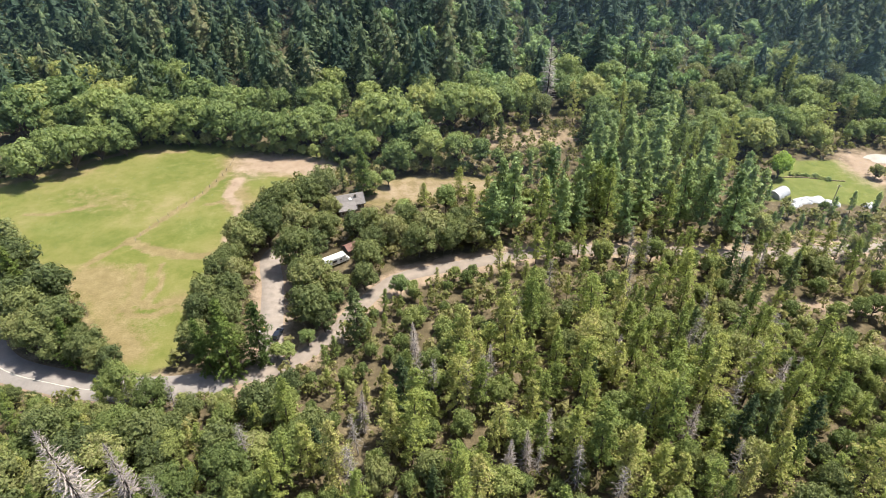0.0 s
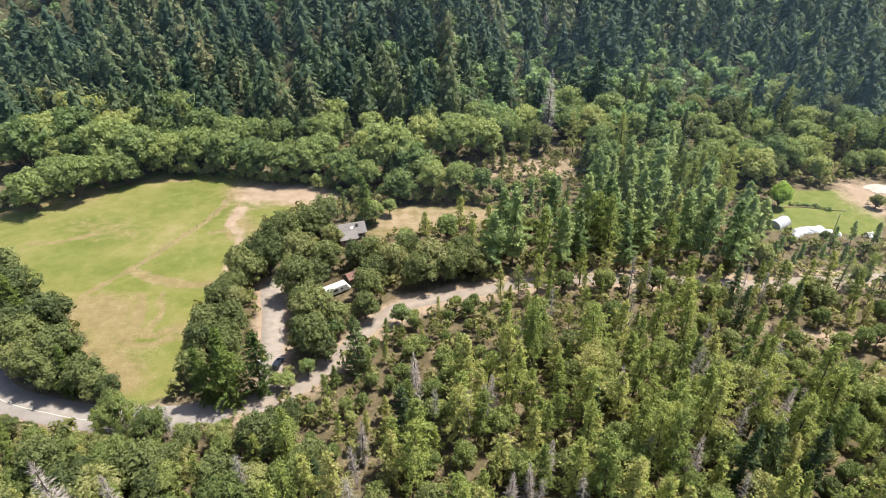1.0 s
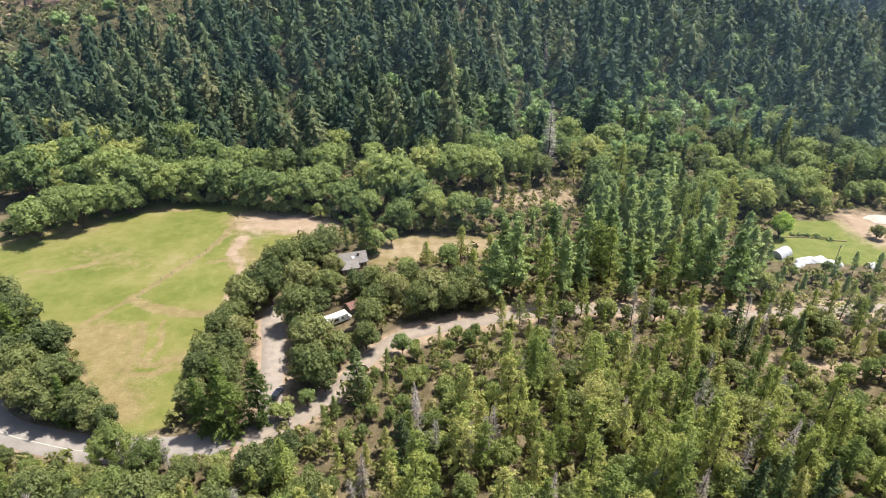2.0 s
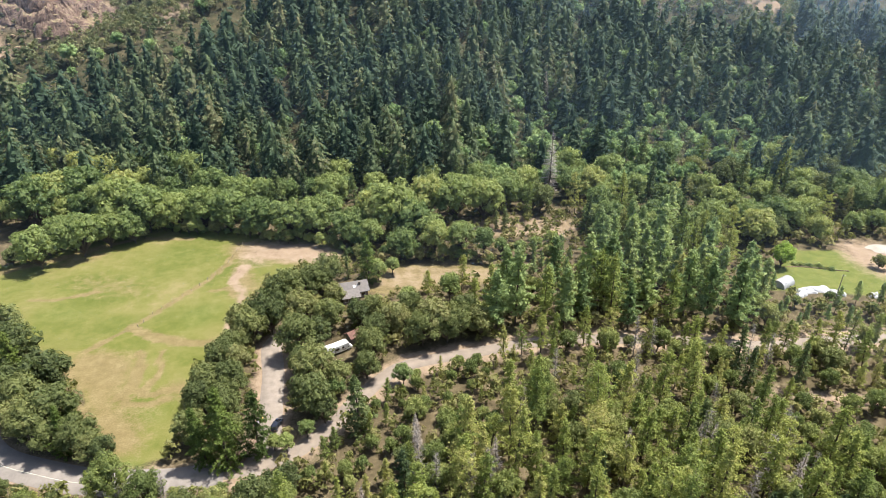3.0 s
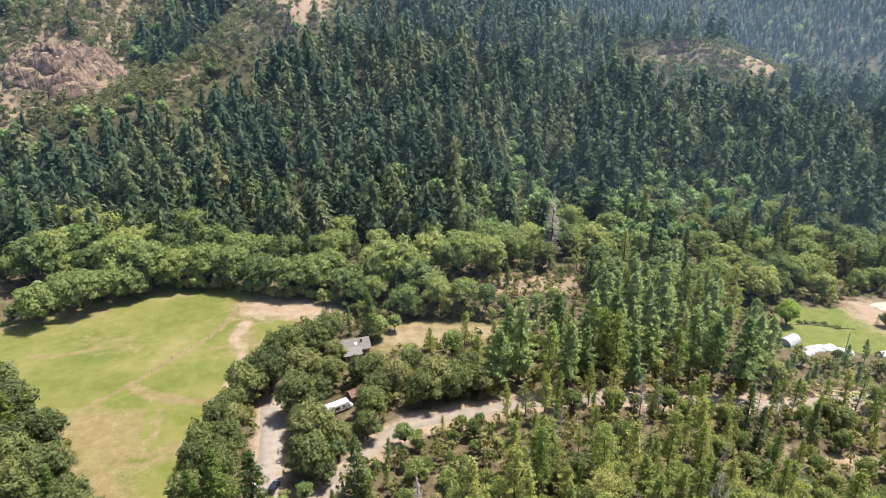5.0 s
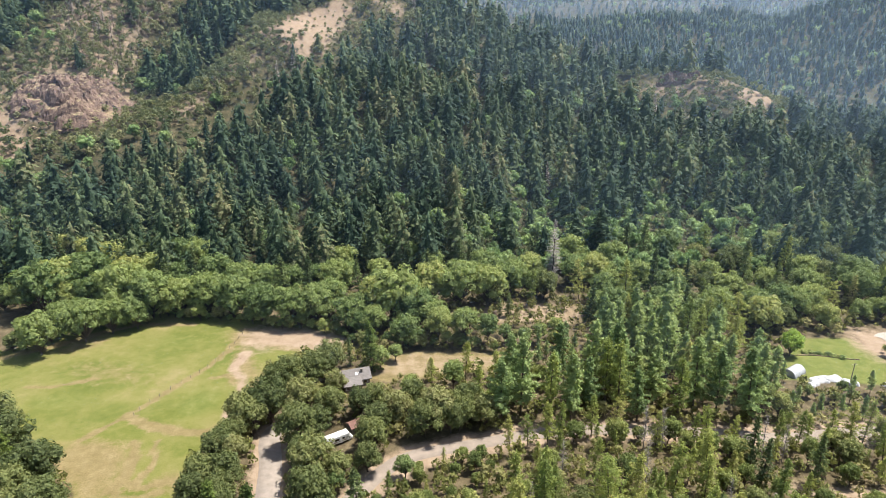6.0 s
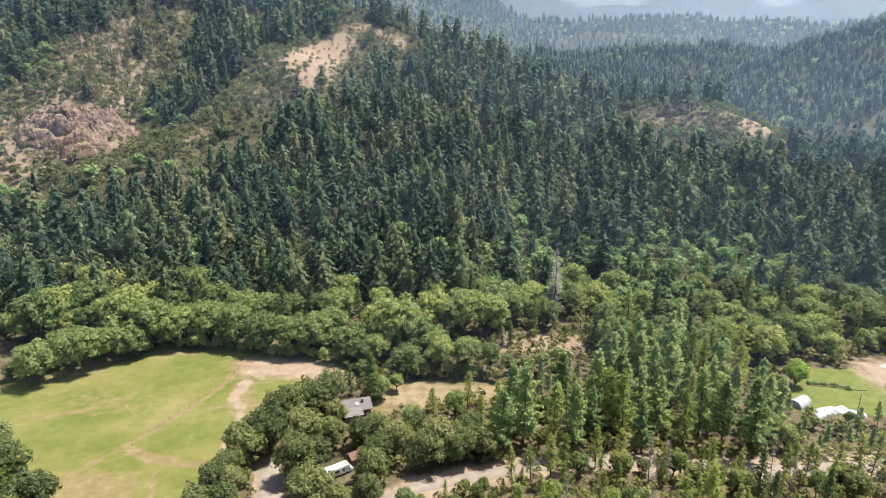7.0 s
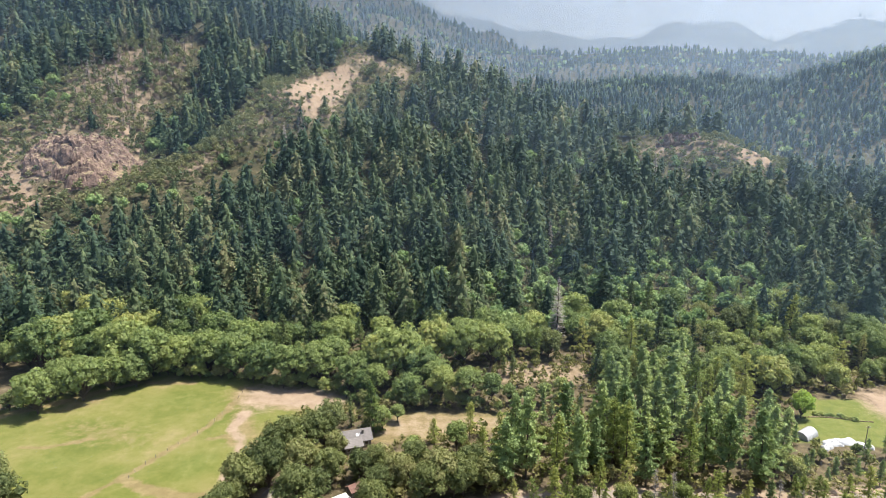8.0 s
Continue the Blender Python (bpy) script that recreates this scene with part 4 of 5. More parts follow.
for k, (x, y) in enumerate([(4.9, 100.7), (11, 103.2), (41.9, 107.4), (53.3, 113.9), (56.3, 107.4), (61, 108.4), (53.1, 97.5), (20.7, 84.4), (16.9, 79.3), (27.5, 79.9), (50.8, 85.1), (13.1, 78), (-6.9, 113), (75.5, 99.2), (-17.3, 89.4)]):
    plant(DEAD_FIRS[k % 2], x, y, (0.52, 0.64, 0.58)[k % 3], "dead trees", label="pinkish-grey dead conifer with dry twigs")


def scatter(x0, x1, y0, y1, gap, keep, seed):
    """Random points at least about gap apart, where keep(x, y, chance) allows."""
    rng = np.random.RandomState(seed)
    n = int((x1 - x0) * (y1 - y0) / (gap * gap) * 6.0)
    x, y = rng.uniform(x0, x1, n), rng.uniform(y0, y1, n)
    ok = keep(x, y, rng.rand(n))
    near = gap * rng.uniform(0.68, 1.08, n)
    cells, out = {}, []
    for px, py, d in zip(x[ok], y[ok], near[ok]):
        cx, cy = int(px // gap), int(py // gap)
        if all((px - qx) ** 2 + (py - qy) ** 2 > d * d for ax in (-1, 0, 1) for ay in (-1, 0, 1) for qx, qy in cells.get((cx + ax, cy + ay), ())):
            cells.setdefault((cx, cy), []).append((px, py))
            out.append((px, py))
    return np.array(out), rng


KNOWN = np.array([(x, y, r) for x, y, r in HOUSE_OAKS + ROAD_OAKS + FIELD_OAKS + BANK + SHRUBS])


def free_of(x, y, reach=0.75):
    """True where no listed tree stands."""
    ok = np.ones(len(x), bool)
    for kx, ky, r in KNOWN:
        ok &= np.hypot(x - kx, y - ky) > r * reach + 1.0
    return ok


def in_view(x, y, margin=12):
    return (np.abs(x) < 0.78 * y + 26 + margin) & (y > 52)


def near_wood(x, y, u):
    yr = np.interp(x, ROAD_LINE[8:, 0], ROAD_LINE[8:, 1])
    return in_view(x, y, 6) & (y < yr - 2.5) & (to_line(x, y, ROAD_LINE) > np.where(x > 10, 3.9, 5.2)) & (inside(x, y, FIELD) < 0.2) & (inside(x, y, TRACK, 3) < 0.3) & (inside(x, y, PULLOFF, 2) < 0.3) \
        & free_of(x, y) & (to_line(x, y, np.array(DRIVE, float)) > 6) & ~((x < -36) & (y > 106)) & ~((x < -20) & (y > 112)) & (u < 0.95) & ~((x > 100) & (y > 122) & (u > 0.6)) & (x > -34)


pts, rng = scatter(-40, 160, 56, 165, 4.9, near_wood, 5)
for k, (x, y) in enumerate(pts):
    u = rng.rand()
    if x > 14 and y > np.interp(x, ROAD_LINE[8:, 0], ROAD_LINE[8:, 1]) - 20 and rng.rand() < 0.38:
        continue
    if x < -12 and y > 90:
        plant(YOUNG_FIRS[k % 3] if u < 0.6 else LOW_OAKS[k % 2], x, y, rng.uniform(0.32, 0.5), "low trees beside the lane", label="small dark green conifer beside the lane" if u < 0.6 else "low olive-green tree beside the lane")
    elif (-22 < x < 15 and y > 112) or (x > 82 and 112 < y < 136):
        if u < 0.8 or x < 78:
            plant(LOW_OAKS[k % 2] if u < 0.62 else YOUNG_FIRS[k % 3], x, y, rng.uniform(0.45, 0.78) * (0.62 if x < 16 and y > 126 else 1.0) * (1.0 if u < 0.62 else 0.75), "low trees beside the lane", squash=rng.uniform(0.85, 1.2), label="low olive-green tree beside the lane")
    elif u < 0.36:
        plant(PINES[k % 4], x, y, rng.uniform(0.6, 1.15) * (0.62 if y > 132 else 1.0), "pines on the near slope", squash=rng.uniform(0.8, 1.1))
    elif u < 0.55:
        plant(YOUNG_FIRS[k % 3], x, y, rng.uniform(0.6, 1.2) * (0.62 if y > 132 else 1.0), "young conifers on the near slope", squash=rng.uniform(0.75, 1.15))
    elif u < 0.59:
        plant(FIRS[k % 2], x, y, rng.uniform(0.5, 0.8), "firs on the near slope")
    elif u < 0.94:
        plant((OAKS[k % 3] if u < 0.68 else LOW_OAKS[k % 2]), x, y, rng.uniform(0.45, 0.9), "oaks on the near slope", squash=rng.uniform(0.85, 1.35))
    else:
        plant(SNAGS[k % 2], x, y, rng.uniform(0.5, 0.95), "dead trees")


def lane_side(x, y, u):
    yr = np.interp(x, ROAD_LINE[8:, 0], ROAD_LINE[8:, 1])
    return (y < yr - 3.2) & (y > yr - 9) & (u < 0.22 + 0.4 * waves(x, y, 26, 19)) & (inside(x, y, PULLOFF, 2) < 0.3)


pts, rng = scatter(14, 150, 140, 165, 4.4, lane_side, 15)
for k, (x, y) in enumerate(pts):
    u = rng.rand()
    plant(PINES[k % 4] if u < 0.6 else (YOUNG_FIRS[k % 3] if u < 0.8 else LOW_OAKS[k % 2]), x, y, rng.uniform(0.5, 0.82), "trees along the lane", label="slender yellow-green tree beside the lane")
pts, rng = scatter(-118, -34, 62, 100, 4.6, lambda x, y, u: in_view(x, y, 6) & (to_line(x, y, ROAD_LINE) > np.where(x < -80, 6.2, 4.3)) & (u < 0.95), 6)
for k, (x, y) in enumerate(pts):
    gap = float(to_line(np.array(x), np.array(y), ROAD_LINE)) - 4.0
    tall = min(rng.uniform(7.0, 13.0), 1.6 + 0.8 * gap + (9.0 if -78 < x < -61 else 0.0))
    u = rng.rand()
    if u < 0.3 and tall > 7:
        plant(YOUNG_FIRS[k % 3], x, y, tall * 1.15 / 17.0, "low trees below the road", label="young conifer among broadleaf trees below the road")
    else:
        plant(NEAR_TREES[k % 2] if u < 0.66 else OAKS[k % 3], x, y, tall / (11.0 if u < 0.66 else 10.2), "low trees below the road", squash=rng.uniform(0.9, 1.1), label="round green broadleaf tree below the road")


def pine_belt(x, y, u):
    yr = np.interp(x, ROAD_LINE[8:, 0], ROAD_LINE[8:, 1])
    return in_view(x, y) & (x > 14) & (y > yr + 4.5) & (y < 214 + 0.05 * x) & (inside(x, y, YARD, 3) < 0.3) & (inside(x, y, LAWN, 3) < 0.3) & free_of(x, y) & ~((x > 112) & (y > 181)) & ~((x > 105) & (y > 188)) \
        & (np.hypot(x - 165, y - 214) > 20) & ~((x < 24) & (u > 0.3))


pts, rng = scatter(14, 190, 150, 226, 7.0, pine_belt, 9)
for k, (x, y) in enumerate(pts):
    u = rng.rand()
    low = x > 112
    if (x < 50 and y > 188) or (x > 104 and y > 164):
        plant(LOW_OAKS[k % 2] if u < 0.35 else BELT_FIRS[k % 3], x, y, rng.uniform(0.3, 0.46) * (1.3 if u < 0.35 else 1.0), "low trees beyond the road", label="low mid-green tree beyond the road")
    elif u < 0.12:
        plant(PINES[k % 4], x, y, rng.uniform(0.9, 1.25) if not low else rng.uniform(0.5, 0.75), "pines beyond the road")
    elif u < 0.84:
        plant(BELT_FIRS[k % 3], x, y, rng.uniform(0.82, 1.28) if not low else rng.uniform(0.42, 0.75), "conifers beyond the road")
    else:
        plant(LOW_OAKS[k % 2] if u < 0.9 else OAKS[k % 3], x, y, rng.uniform(0.6, 1.0), "mixed trees beyond the road")


def creek_wood(x, y, u):
    return in_view(x, y, 20) & (x > 38) & (y > 212 + 0.05 * x) & (y < 300 + 0.1 * np.abs(x)) & (inside(x, y, CLEARING, 3) < 0.2) & (inside(x, y, LAWN, 3) < 0.3) & free_of(x, y) & (u < 0.86) & (np.hypot(x - 46, (y - 270) / 1.8) > 7) \
        & ~((x > 112) & (y < 224)) & ~((x < 62) & (y < 232)) & (np.hypot(x - 165, y - 214) > 22)


pts, rng = scatter(30, 260, 205, 330, 9.8, creek_wood, 12)
for k, (x, y) in enumerate(pts):
    u = rng.rand()
    if u < 0.62:
        plant(MAPLES[k % 3], x, y, rng.uniform(0.45, 0.95), "trees along the creek")
    elif u < 0.78:
        plant(OAKS[k % 3], x, y, rng.uniform(0.8, 1.4), "oaks along the creek")
    else:
        plant(FIRS[k % 2] if u < 0.88 else PINES[k % 4], x, y, rng.uniform(0.7, 1.1), "conifers along the creek")

pts, rng = scatter(-230, 40, 228, 285, 11.5, lambda x, y, u: in_view(x, y, 20) & (y > 250 + np.where(x < -100, -12, 0)) & (inside(x, y, FIELD) < 0.1) & free_of(x, y, 0.6) & (inside(x, y, CLEARING, 3) < 0.2), 14)
for k, (x, y) in enumerate(pts):
    plant(MAPLES[k % 3] if rng.rand() < 0.7 else FIRS[k % 2], x, y, rng.uniform(0.7, 1.0), "trees along the creek")


def wood(name, shapes, pts, sizes, mat, label, rng, category="forest"):
    """A wood too large to count, of many trees, as one mesh."""
    vs, fs, ts, k = [], [], [], 0
    ground = land(pts[:, 0], pts[:, 1])
    clump = 0.25 + 0.22 * waves(pts[:, 0], pts[:, 1], 55, 51) + 0.12 * waves(pts[:, 0], pts[:, 1], 20, 52)
    for (x, y), s, z0 in zip(pts, sizes, ground):
        v, f = shapes[rng.randint(len(shapes))]
        a = rng.uniform(0, 6.28)
        c, sn = math.cos(a), math.sin(a)
        sx, sz = s * rng.uniform(0.85, 1.2), s
        lean = rng.normal(0, 0.03, 2)
        w = np.column_stack([(v[:, 0] * c - v[:, 1] * sn) * sx + x + v[:, 2] * lean[0], (v[:, 0] * sn + v[:, 1] * c) * sx + y + v[:, 2] * lean[1], v[:, 2] * sz])
        w[:, 2] += z0 - 0.2
        vs.append(w)
        fs.append(f + k)
        ts.append(np.full(len(v), np.clip(0.8 * rng.rand() ** 1.3 + clump[len(ts)] - 0.04, 0, 1), np.float32))
        k += len(v)
    v, f, t = np.concatenate(vs), np.concatenate(fs), np.concatenate(ts)
    me = bpy.data.meshes.new(name)
    me.vertices.add(len(v))
    me.vertices.foreach_set("co", v.astype(np.float32).ravel())
    me.loops.add(f.size)
    me.loops.foreach_set("vertex_index", f.astype(np.int32).ravel())
    me.polygons.add(len(f))
    me.polygons.foreach_set("loop_start", np.arange(0, f.size, 3, dtype=np.int32))
    me.update(calc_edges=True)
    a = me.attributes.new("tint", "FLOAT", "POINT")
    a.data.foreach_set("value", t)
    me.materials.append(mat)
    return tagged(new(name, me), label, category, "", "stuff")


def unhidden(x, y, tall=22.0):
    """True where a tall tree would show over the land between it and the hovering point."""
    d = np.hypot(x, y)
    slope = (land(x, y) + tall - ALT) / d
    ok = np.ones(len(x), bool)
    for k in np.linspace(0.2, 0.985, 26):
        ok &= (land(x * k, y * k) + 8 - ALT) / (d * k) < slope
    return ok


def hill_wood(x, y, u):
    c = np.array(CREST)
    yc = np.interp(x, c[:, 0], c[:, 1])
    f = np.array(FOOT)
    yf = np.interp(x, f[:, 0], f[:, 1])
    tall = 20.0
    top = (land(x, y) + tall - 110) / np.hypot(x, y)
    clear = open_slope(x, y)
    for d in (8, 16, 24, 32, 40):  # tall trees keep off the foot of the open slopes too
        k = 1 + d / np.hypot(x, y)
        over = (land(x * k, y * k) - 110) / (np.hypot(x, y) + d) < top
        clear = np.maximum(clear, np.where(over, (1.0 - 0.007 * d) * open_slope(x * k, y * k), 0))
    clear = 1 - (1 - clear) * np.where(clear > 0.15, 0.13, 1.0)
    thin = 0.04 + 0.93 * np.clip(np.maximum(3 * waves(x, y, 38, 17) - 1.7, np.maximum(0.45 * inside(x, y, MIXED, 30.0), 0.97 * inside(x, y, DRAW, 10.0))), 0, 1)
    return in_view(x, y, -10) & (y > yf + 2) & (y < yc + 30) & ((u * 97.0) % 1.0 > clear) & (np.hypot(x - 48.7, y - 280) > 9) & (u > thin)


def slope_shrubs(x, y, u):
    near = 0.35 * inside(x, y, KNOLL, 10.0) + 0.30 * inside(x, y, SCRUB, 14.0) + 0.48 * inside(x, y, RIB, 12.0) + 0.05 * inside(x, y, SPARSE, 8.0) + 0.05 * inside(x, y, LEDGE, 8.0) + 0.06 * np.clip(open_slope(x, y), 0, 0.6) + 0.22 * inside(x, y, MIXED, 30.0)
    return in_view(x, y, 10) & (u < near * (1 - 0.8 * np.clip(1.4 * bald(x, y), 0, 1)) * (1 - 0.85 * inside(x, y, SUMMIT, 8.0)) * (1 - inside(x, y, CRAG, 8.0)) * (0.8 + 0.6 * waves(x, y, 28, 83)))


pts, rng = scatter(-560, 480, 250, 770, 10.6, hill_wood, 21)
pts = pts[unhidden(pts[:, 0], pts[:, 1], 30.0)]
mid_firs = [far_fir(100 + k, 26.0, 6.8 + 0.5 * (k % 4), 74, 8, 0.52 + 0.11 * (k % 4), 1.15) for k in range(6)]
far_firs = [far_fir(106 + k, 26.0, 6.6 + 0.5 * (k % 4), 60, 5, 0.52 + 0.11 * (k % 4), 1.6) for k in range(6)]
sizes = 1.16 * (0.60 + 0.62 * rng.rand(len(pts)) + 0.16 * waves(pts[:, 0], pts[:, 1], 60, 85)) * (1 - 0.42 * np.maximum(open_slope(pts[:, 0], pts[:, 1] + 12), open_slope(pts[:, 0] * 1.06, pts[:, 1] * 1.06)))
foot, mid = pts[:, 1] < 350, (pts[:, 1] >= 350) & (pts[:, 1] < 480)
foot_firs = [far_fir(112 + k, 26.0, 6.8 + 0.5 * k, 90, 12, 0.52 + 0.11 * k, 0.92) for k in range(4)]
wood("fir_forest", far_firs, pts[~foot & ~mid], sizes[~foot & ~mid], FIR_HILL, "dense dark green fir forest towards the hilltop", rng)
wood("fir_forest", mid_firs, pts[mid], sizes[mid], FIR_HILL, "dense dark green fir forest on the hillside", rng)
wood("fir_forest", foot_firs, pts[foot], sizes[foot], FIR_HILL, "dense dark green firs at the hill's foot", rng)
pts2, rng = scatter(-560, 480, 255, 740, 8.6, lambda x, y, u: in_view(x, y, 0) & (y > 280) & (y < np.interp(x, [c[0] for c in CREST], [c[1] for c in CREST])) & (open_slope(x, y) < 0.4) & ((y > 296) | (inside(x, y, DRAW) > 0.5)) & (u < 0.025 + 0.28 * inside(x, y, MIXED, 40.0) + 0.9 * inside(x, y, DRAW, 12.0) + 0.12 * blob(x, y, -60, 290, 300, 22) + 0.10 * blob(x, y, 175, 495, 60, 30) + 0.1 * inside(x, y, SCRUB, 25.0)), 23)
low_broad = [joined(*broadleaf_shape(120 + k, 4.5, 2.0, 230, 1.05, 9, (3, 5), 3)) for k in range(3)]
wood("broadleaf_wood", low_broad, pts2, rng.uniform(0.6, 1.25, len(pts2)), MAPLE_HILL, "light green broadleaf trees among the firs", rng)


pts8, rng = scatter(-420, 330, 300, 640, 4.2, slope_shrubs, 24)
shrub = [broadleaf_shape(125 + k, 4.5, 2.2, 85, 1.55, 7, None)[0] for k in range(3)]
wood("slope_shrubs", shrub, pts8, rng.uniform(0.28, 0.74, len(pts8)), BRUSH, "light green shrubs on the open rib of the hill", rng, "shrubs")


def brush(x, y, u):
    return in_view(x, y, 20) & (y > 330) & (y < 720) & (bald(x, y) > 0.05) & (u < (0.5 - 0.2 * np.clip(bald(x, y), 0, 1) + 0.4 * np.clip(waves(x, y, 14, 61), -1, 1)) * (1 - 0.82 * inside(x, y, SUMMIT, 10.0)))


pts3, rng = scatter(-420, 330, 330, 720, 4.2, brush, 25)
bush = [broadleaf_shape(130 + k, 1.8, 1.2, 60, 0.72, 7, None)[0] for k in range(3)]
wood("hill_brush", bush, pts3, rng.uniform(0.5, 1.9, len(pts3)) * (1.3 - 0.7 * np.clip(bald(pts3[:, 0], pts3[:, 1]), 0, 1)), BRUSH, "grey-green brush on the open hill slopes", rng, "brush")
def clear_of_built(x, y):
    """True away from the house, the shed, the motorhome, the greenhouse and the covered piles."""
    ok = np.ones(len(x), bool)
    for bx, by, r in ((-32.6, 184.0, 12.0), (-28.2, 158.4, 5.0), (-32.4, 151.9, 7.5), (-42.7, 120.2, 5.5), (119.6, 194.0, 7.0), (130.0, 189.0, 12.0), (147.5, 186.0, 5.0)):
        ok &= np.hypot(x - bx, y - by) > r
    return ok


pts4, rng = scatter(-120, 200, 56, 262, 3.6, lambda x, y, u: in_view(x, y, 6) & (to_line(x, y, ROAD_LINE) > np.where(x > -40, 3.4, 5.5)) & (inside(x, y, FIELD, 3) < 0.05) & (to_line(x, y, np.array(DRIVE, float)) > 4.5)
                    & (inside(x, y, YARD, 3) < 0.1) & (inside(x, y, LAWN, 3) < 0.1) & (u < np.where(inside(x, y, TRACK, 4) > 0.2, 0.15, 0.62)) & (inside(x, y, PULLOFF, 2) < 0.2) & (np.hypot((x - 172) / 1.4, y - 219) > 12) & clear_of_built(x, y), 27)
wood("undergrowth", bush, pts4, rng.uniform(0.4, 1.45, len(pts4)), SHRUB, "low olive-green shrubs between the trees", rng, "undergrowth")


def spire_shape(seed, h, wide):
    """A small far conifer: a ragged cone with a few loose sprays."""
    rng = np.random.RandomState(seed)
    t, a = rng.rand(16) ** 1.3 * 0.9, rng.uniform(0, 6.2832, 16)
    r = wide * (1 - t) ** 0.7 * rng.uniform(0.8, 1.2, 16)
    sprays = leaf_cards(np.column_stack([r * np.cos(a), r * np.sin(a), h * (0.08 + 0.9 * t)]), np.column_stack([np.cos(a), np.sin(a), np.full(16, 0.7)]), 2.4, rng, 0.5)
    return joined(heart_cone(rng, h, wide * 0.8, 0.7, 3, 5), sprays)


def far_slope(x, y, u):
    c = np.array(CREST)
    return (x < 0.8 * y + 20) & (x > -0.36 * y) & (y > np.interp(x, c[:, 0], c[:, 1]) + 50) & (u < 0.85 + 0.22 * waves(x, y, 90, 33))


spire = [spire_shape(140 + k, 15.0 + 1.5 * k, 4.0 + 0.4 * k) for k in range(4)]
pts5, rng = scatter(-400, 1000, 420, 1080, 8.6, lambda x, y, u: far_slope(x, y, u) & (y < 1080), 31)
pts6, rng = scatter(-500, 1350, 1080, 1800, 13.0, far_slope, 32)
pts7, rng = scatter(-900, 2100, 1800, 3050, 26.0, far_slope, 34)
pts5 = np.concatenate([pts5, pts6, pts7])
pts5 = pts5[unhidden(pts5[:, 0], pts5[:, 1])]
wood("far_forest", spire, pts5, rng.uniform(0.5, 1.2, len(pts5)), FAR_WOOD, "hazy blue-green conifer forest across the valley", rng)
pts9, rng = scatter(-300, 1100, 600, 1500, 24.0, lambda x, y, u: far_slope(x, y, u) & (u < 0.3 + 0.3 * waves(x, y, 170, 35)), 36)
pts9 = pts9[unhidden(pts9[:, 0], pts9[:, 1])]
far_round = [broadleaf_shape(150 + k, 4.5, 2.0, 46, 2.3, 6, None)[0] for k in range(2)]
wood("far_broadleaf_wood", far_round, pts9, rng.uniform(0.6, 1.2, len(pts9)), MAPLE_HILL, "pale green broadleaf trees on the far slope", rng)


# ---- buildings and vehicles ----
def gable_roof(x0, x1, y0, y1, eave, ridge, over=0.45, thick=0.18):
    """A two-sided roof slab with overhangs, its ridge along x."""
    ym = (y0 + y1) / 2
    k = (ridge - eave) / (ym - y0)
    lo = eave - over * k
    prof = [(y0 - over, lo), (ym, ridge), (y1 + over, lo), (y1 + over, lo + thick), (ym, ridge + thick * 1.15), (y0 - over, lo + thick)]
    return prism(prof, x0 - over, x1 + over)


def shingle_rows(parent, x0, x1, y0, y1, eave, ridge, rows, mat, side, over=0.45):
    """Overlapping courses on one side of a gable roof, each a piece of its own."""
    ym = (y0 + y1) / 2
    ya, yb = (y0 - over, ym) if side < 0 else (y1 + over, ym)
    k = (ridge - eave) / (ym - y0)
    za = eave - over * k + 0.18
    zb = ridge + 0.2
    for i in range(rows):
        a, b = i / rows, min(1.0, (i + 1.12) / rows)
        p0, p1 = (ya + (yb - ya) * a, za + (zb - za) * a), (ya + (yb - ya) * b, za + (zb - za) * b)
        prof = [(p0[0], p0[1] + 0.005), (p1[0], p1[1] + 0.005), (p1[0], p1[1] + 0.02), (p0[0], p0[1] + 0.055)]
        part("shingle_course", prism(prof, x0 - over - 0.02, x1 + over + 0.02), mat, parent)


def window(parent, x, y, z, w, h, face):
    """A framed window in a wall whose outside faces -y (face 0) or -x (face 1)."""
    def place(a0, a1, d0, d1, z0, z1):
        return box(x + a0, x + a1, y + d0, y + d1, z0, z1) if face == 0 else box(x + d0, x + d1, y + a0, y + a1, z0, z1)
    fr = part("window", place(-w / 2 - 0.08, w / 2 + 0.08, -0.05, 0.02, z - 0.08, z + h + 0.08), WHITE, parent, "white window frame")
    part("pane", place(-w / 2, w / 2, -0.07, -0.045, z, z + h), DARK_GLASS, fr, "dark window pane")


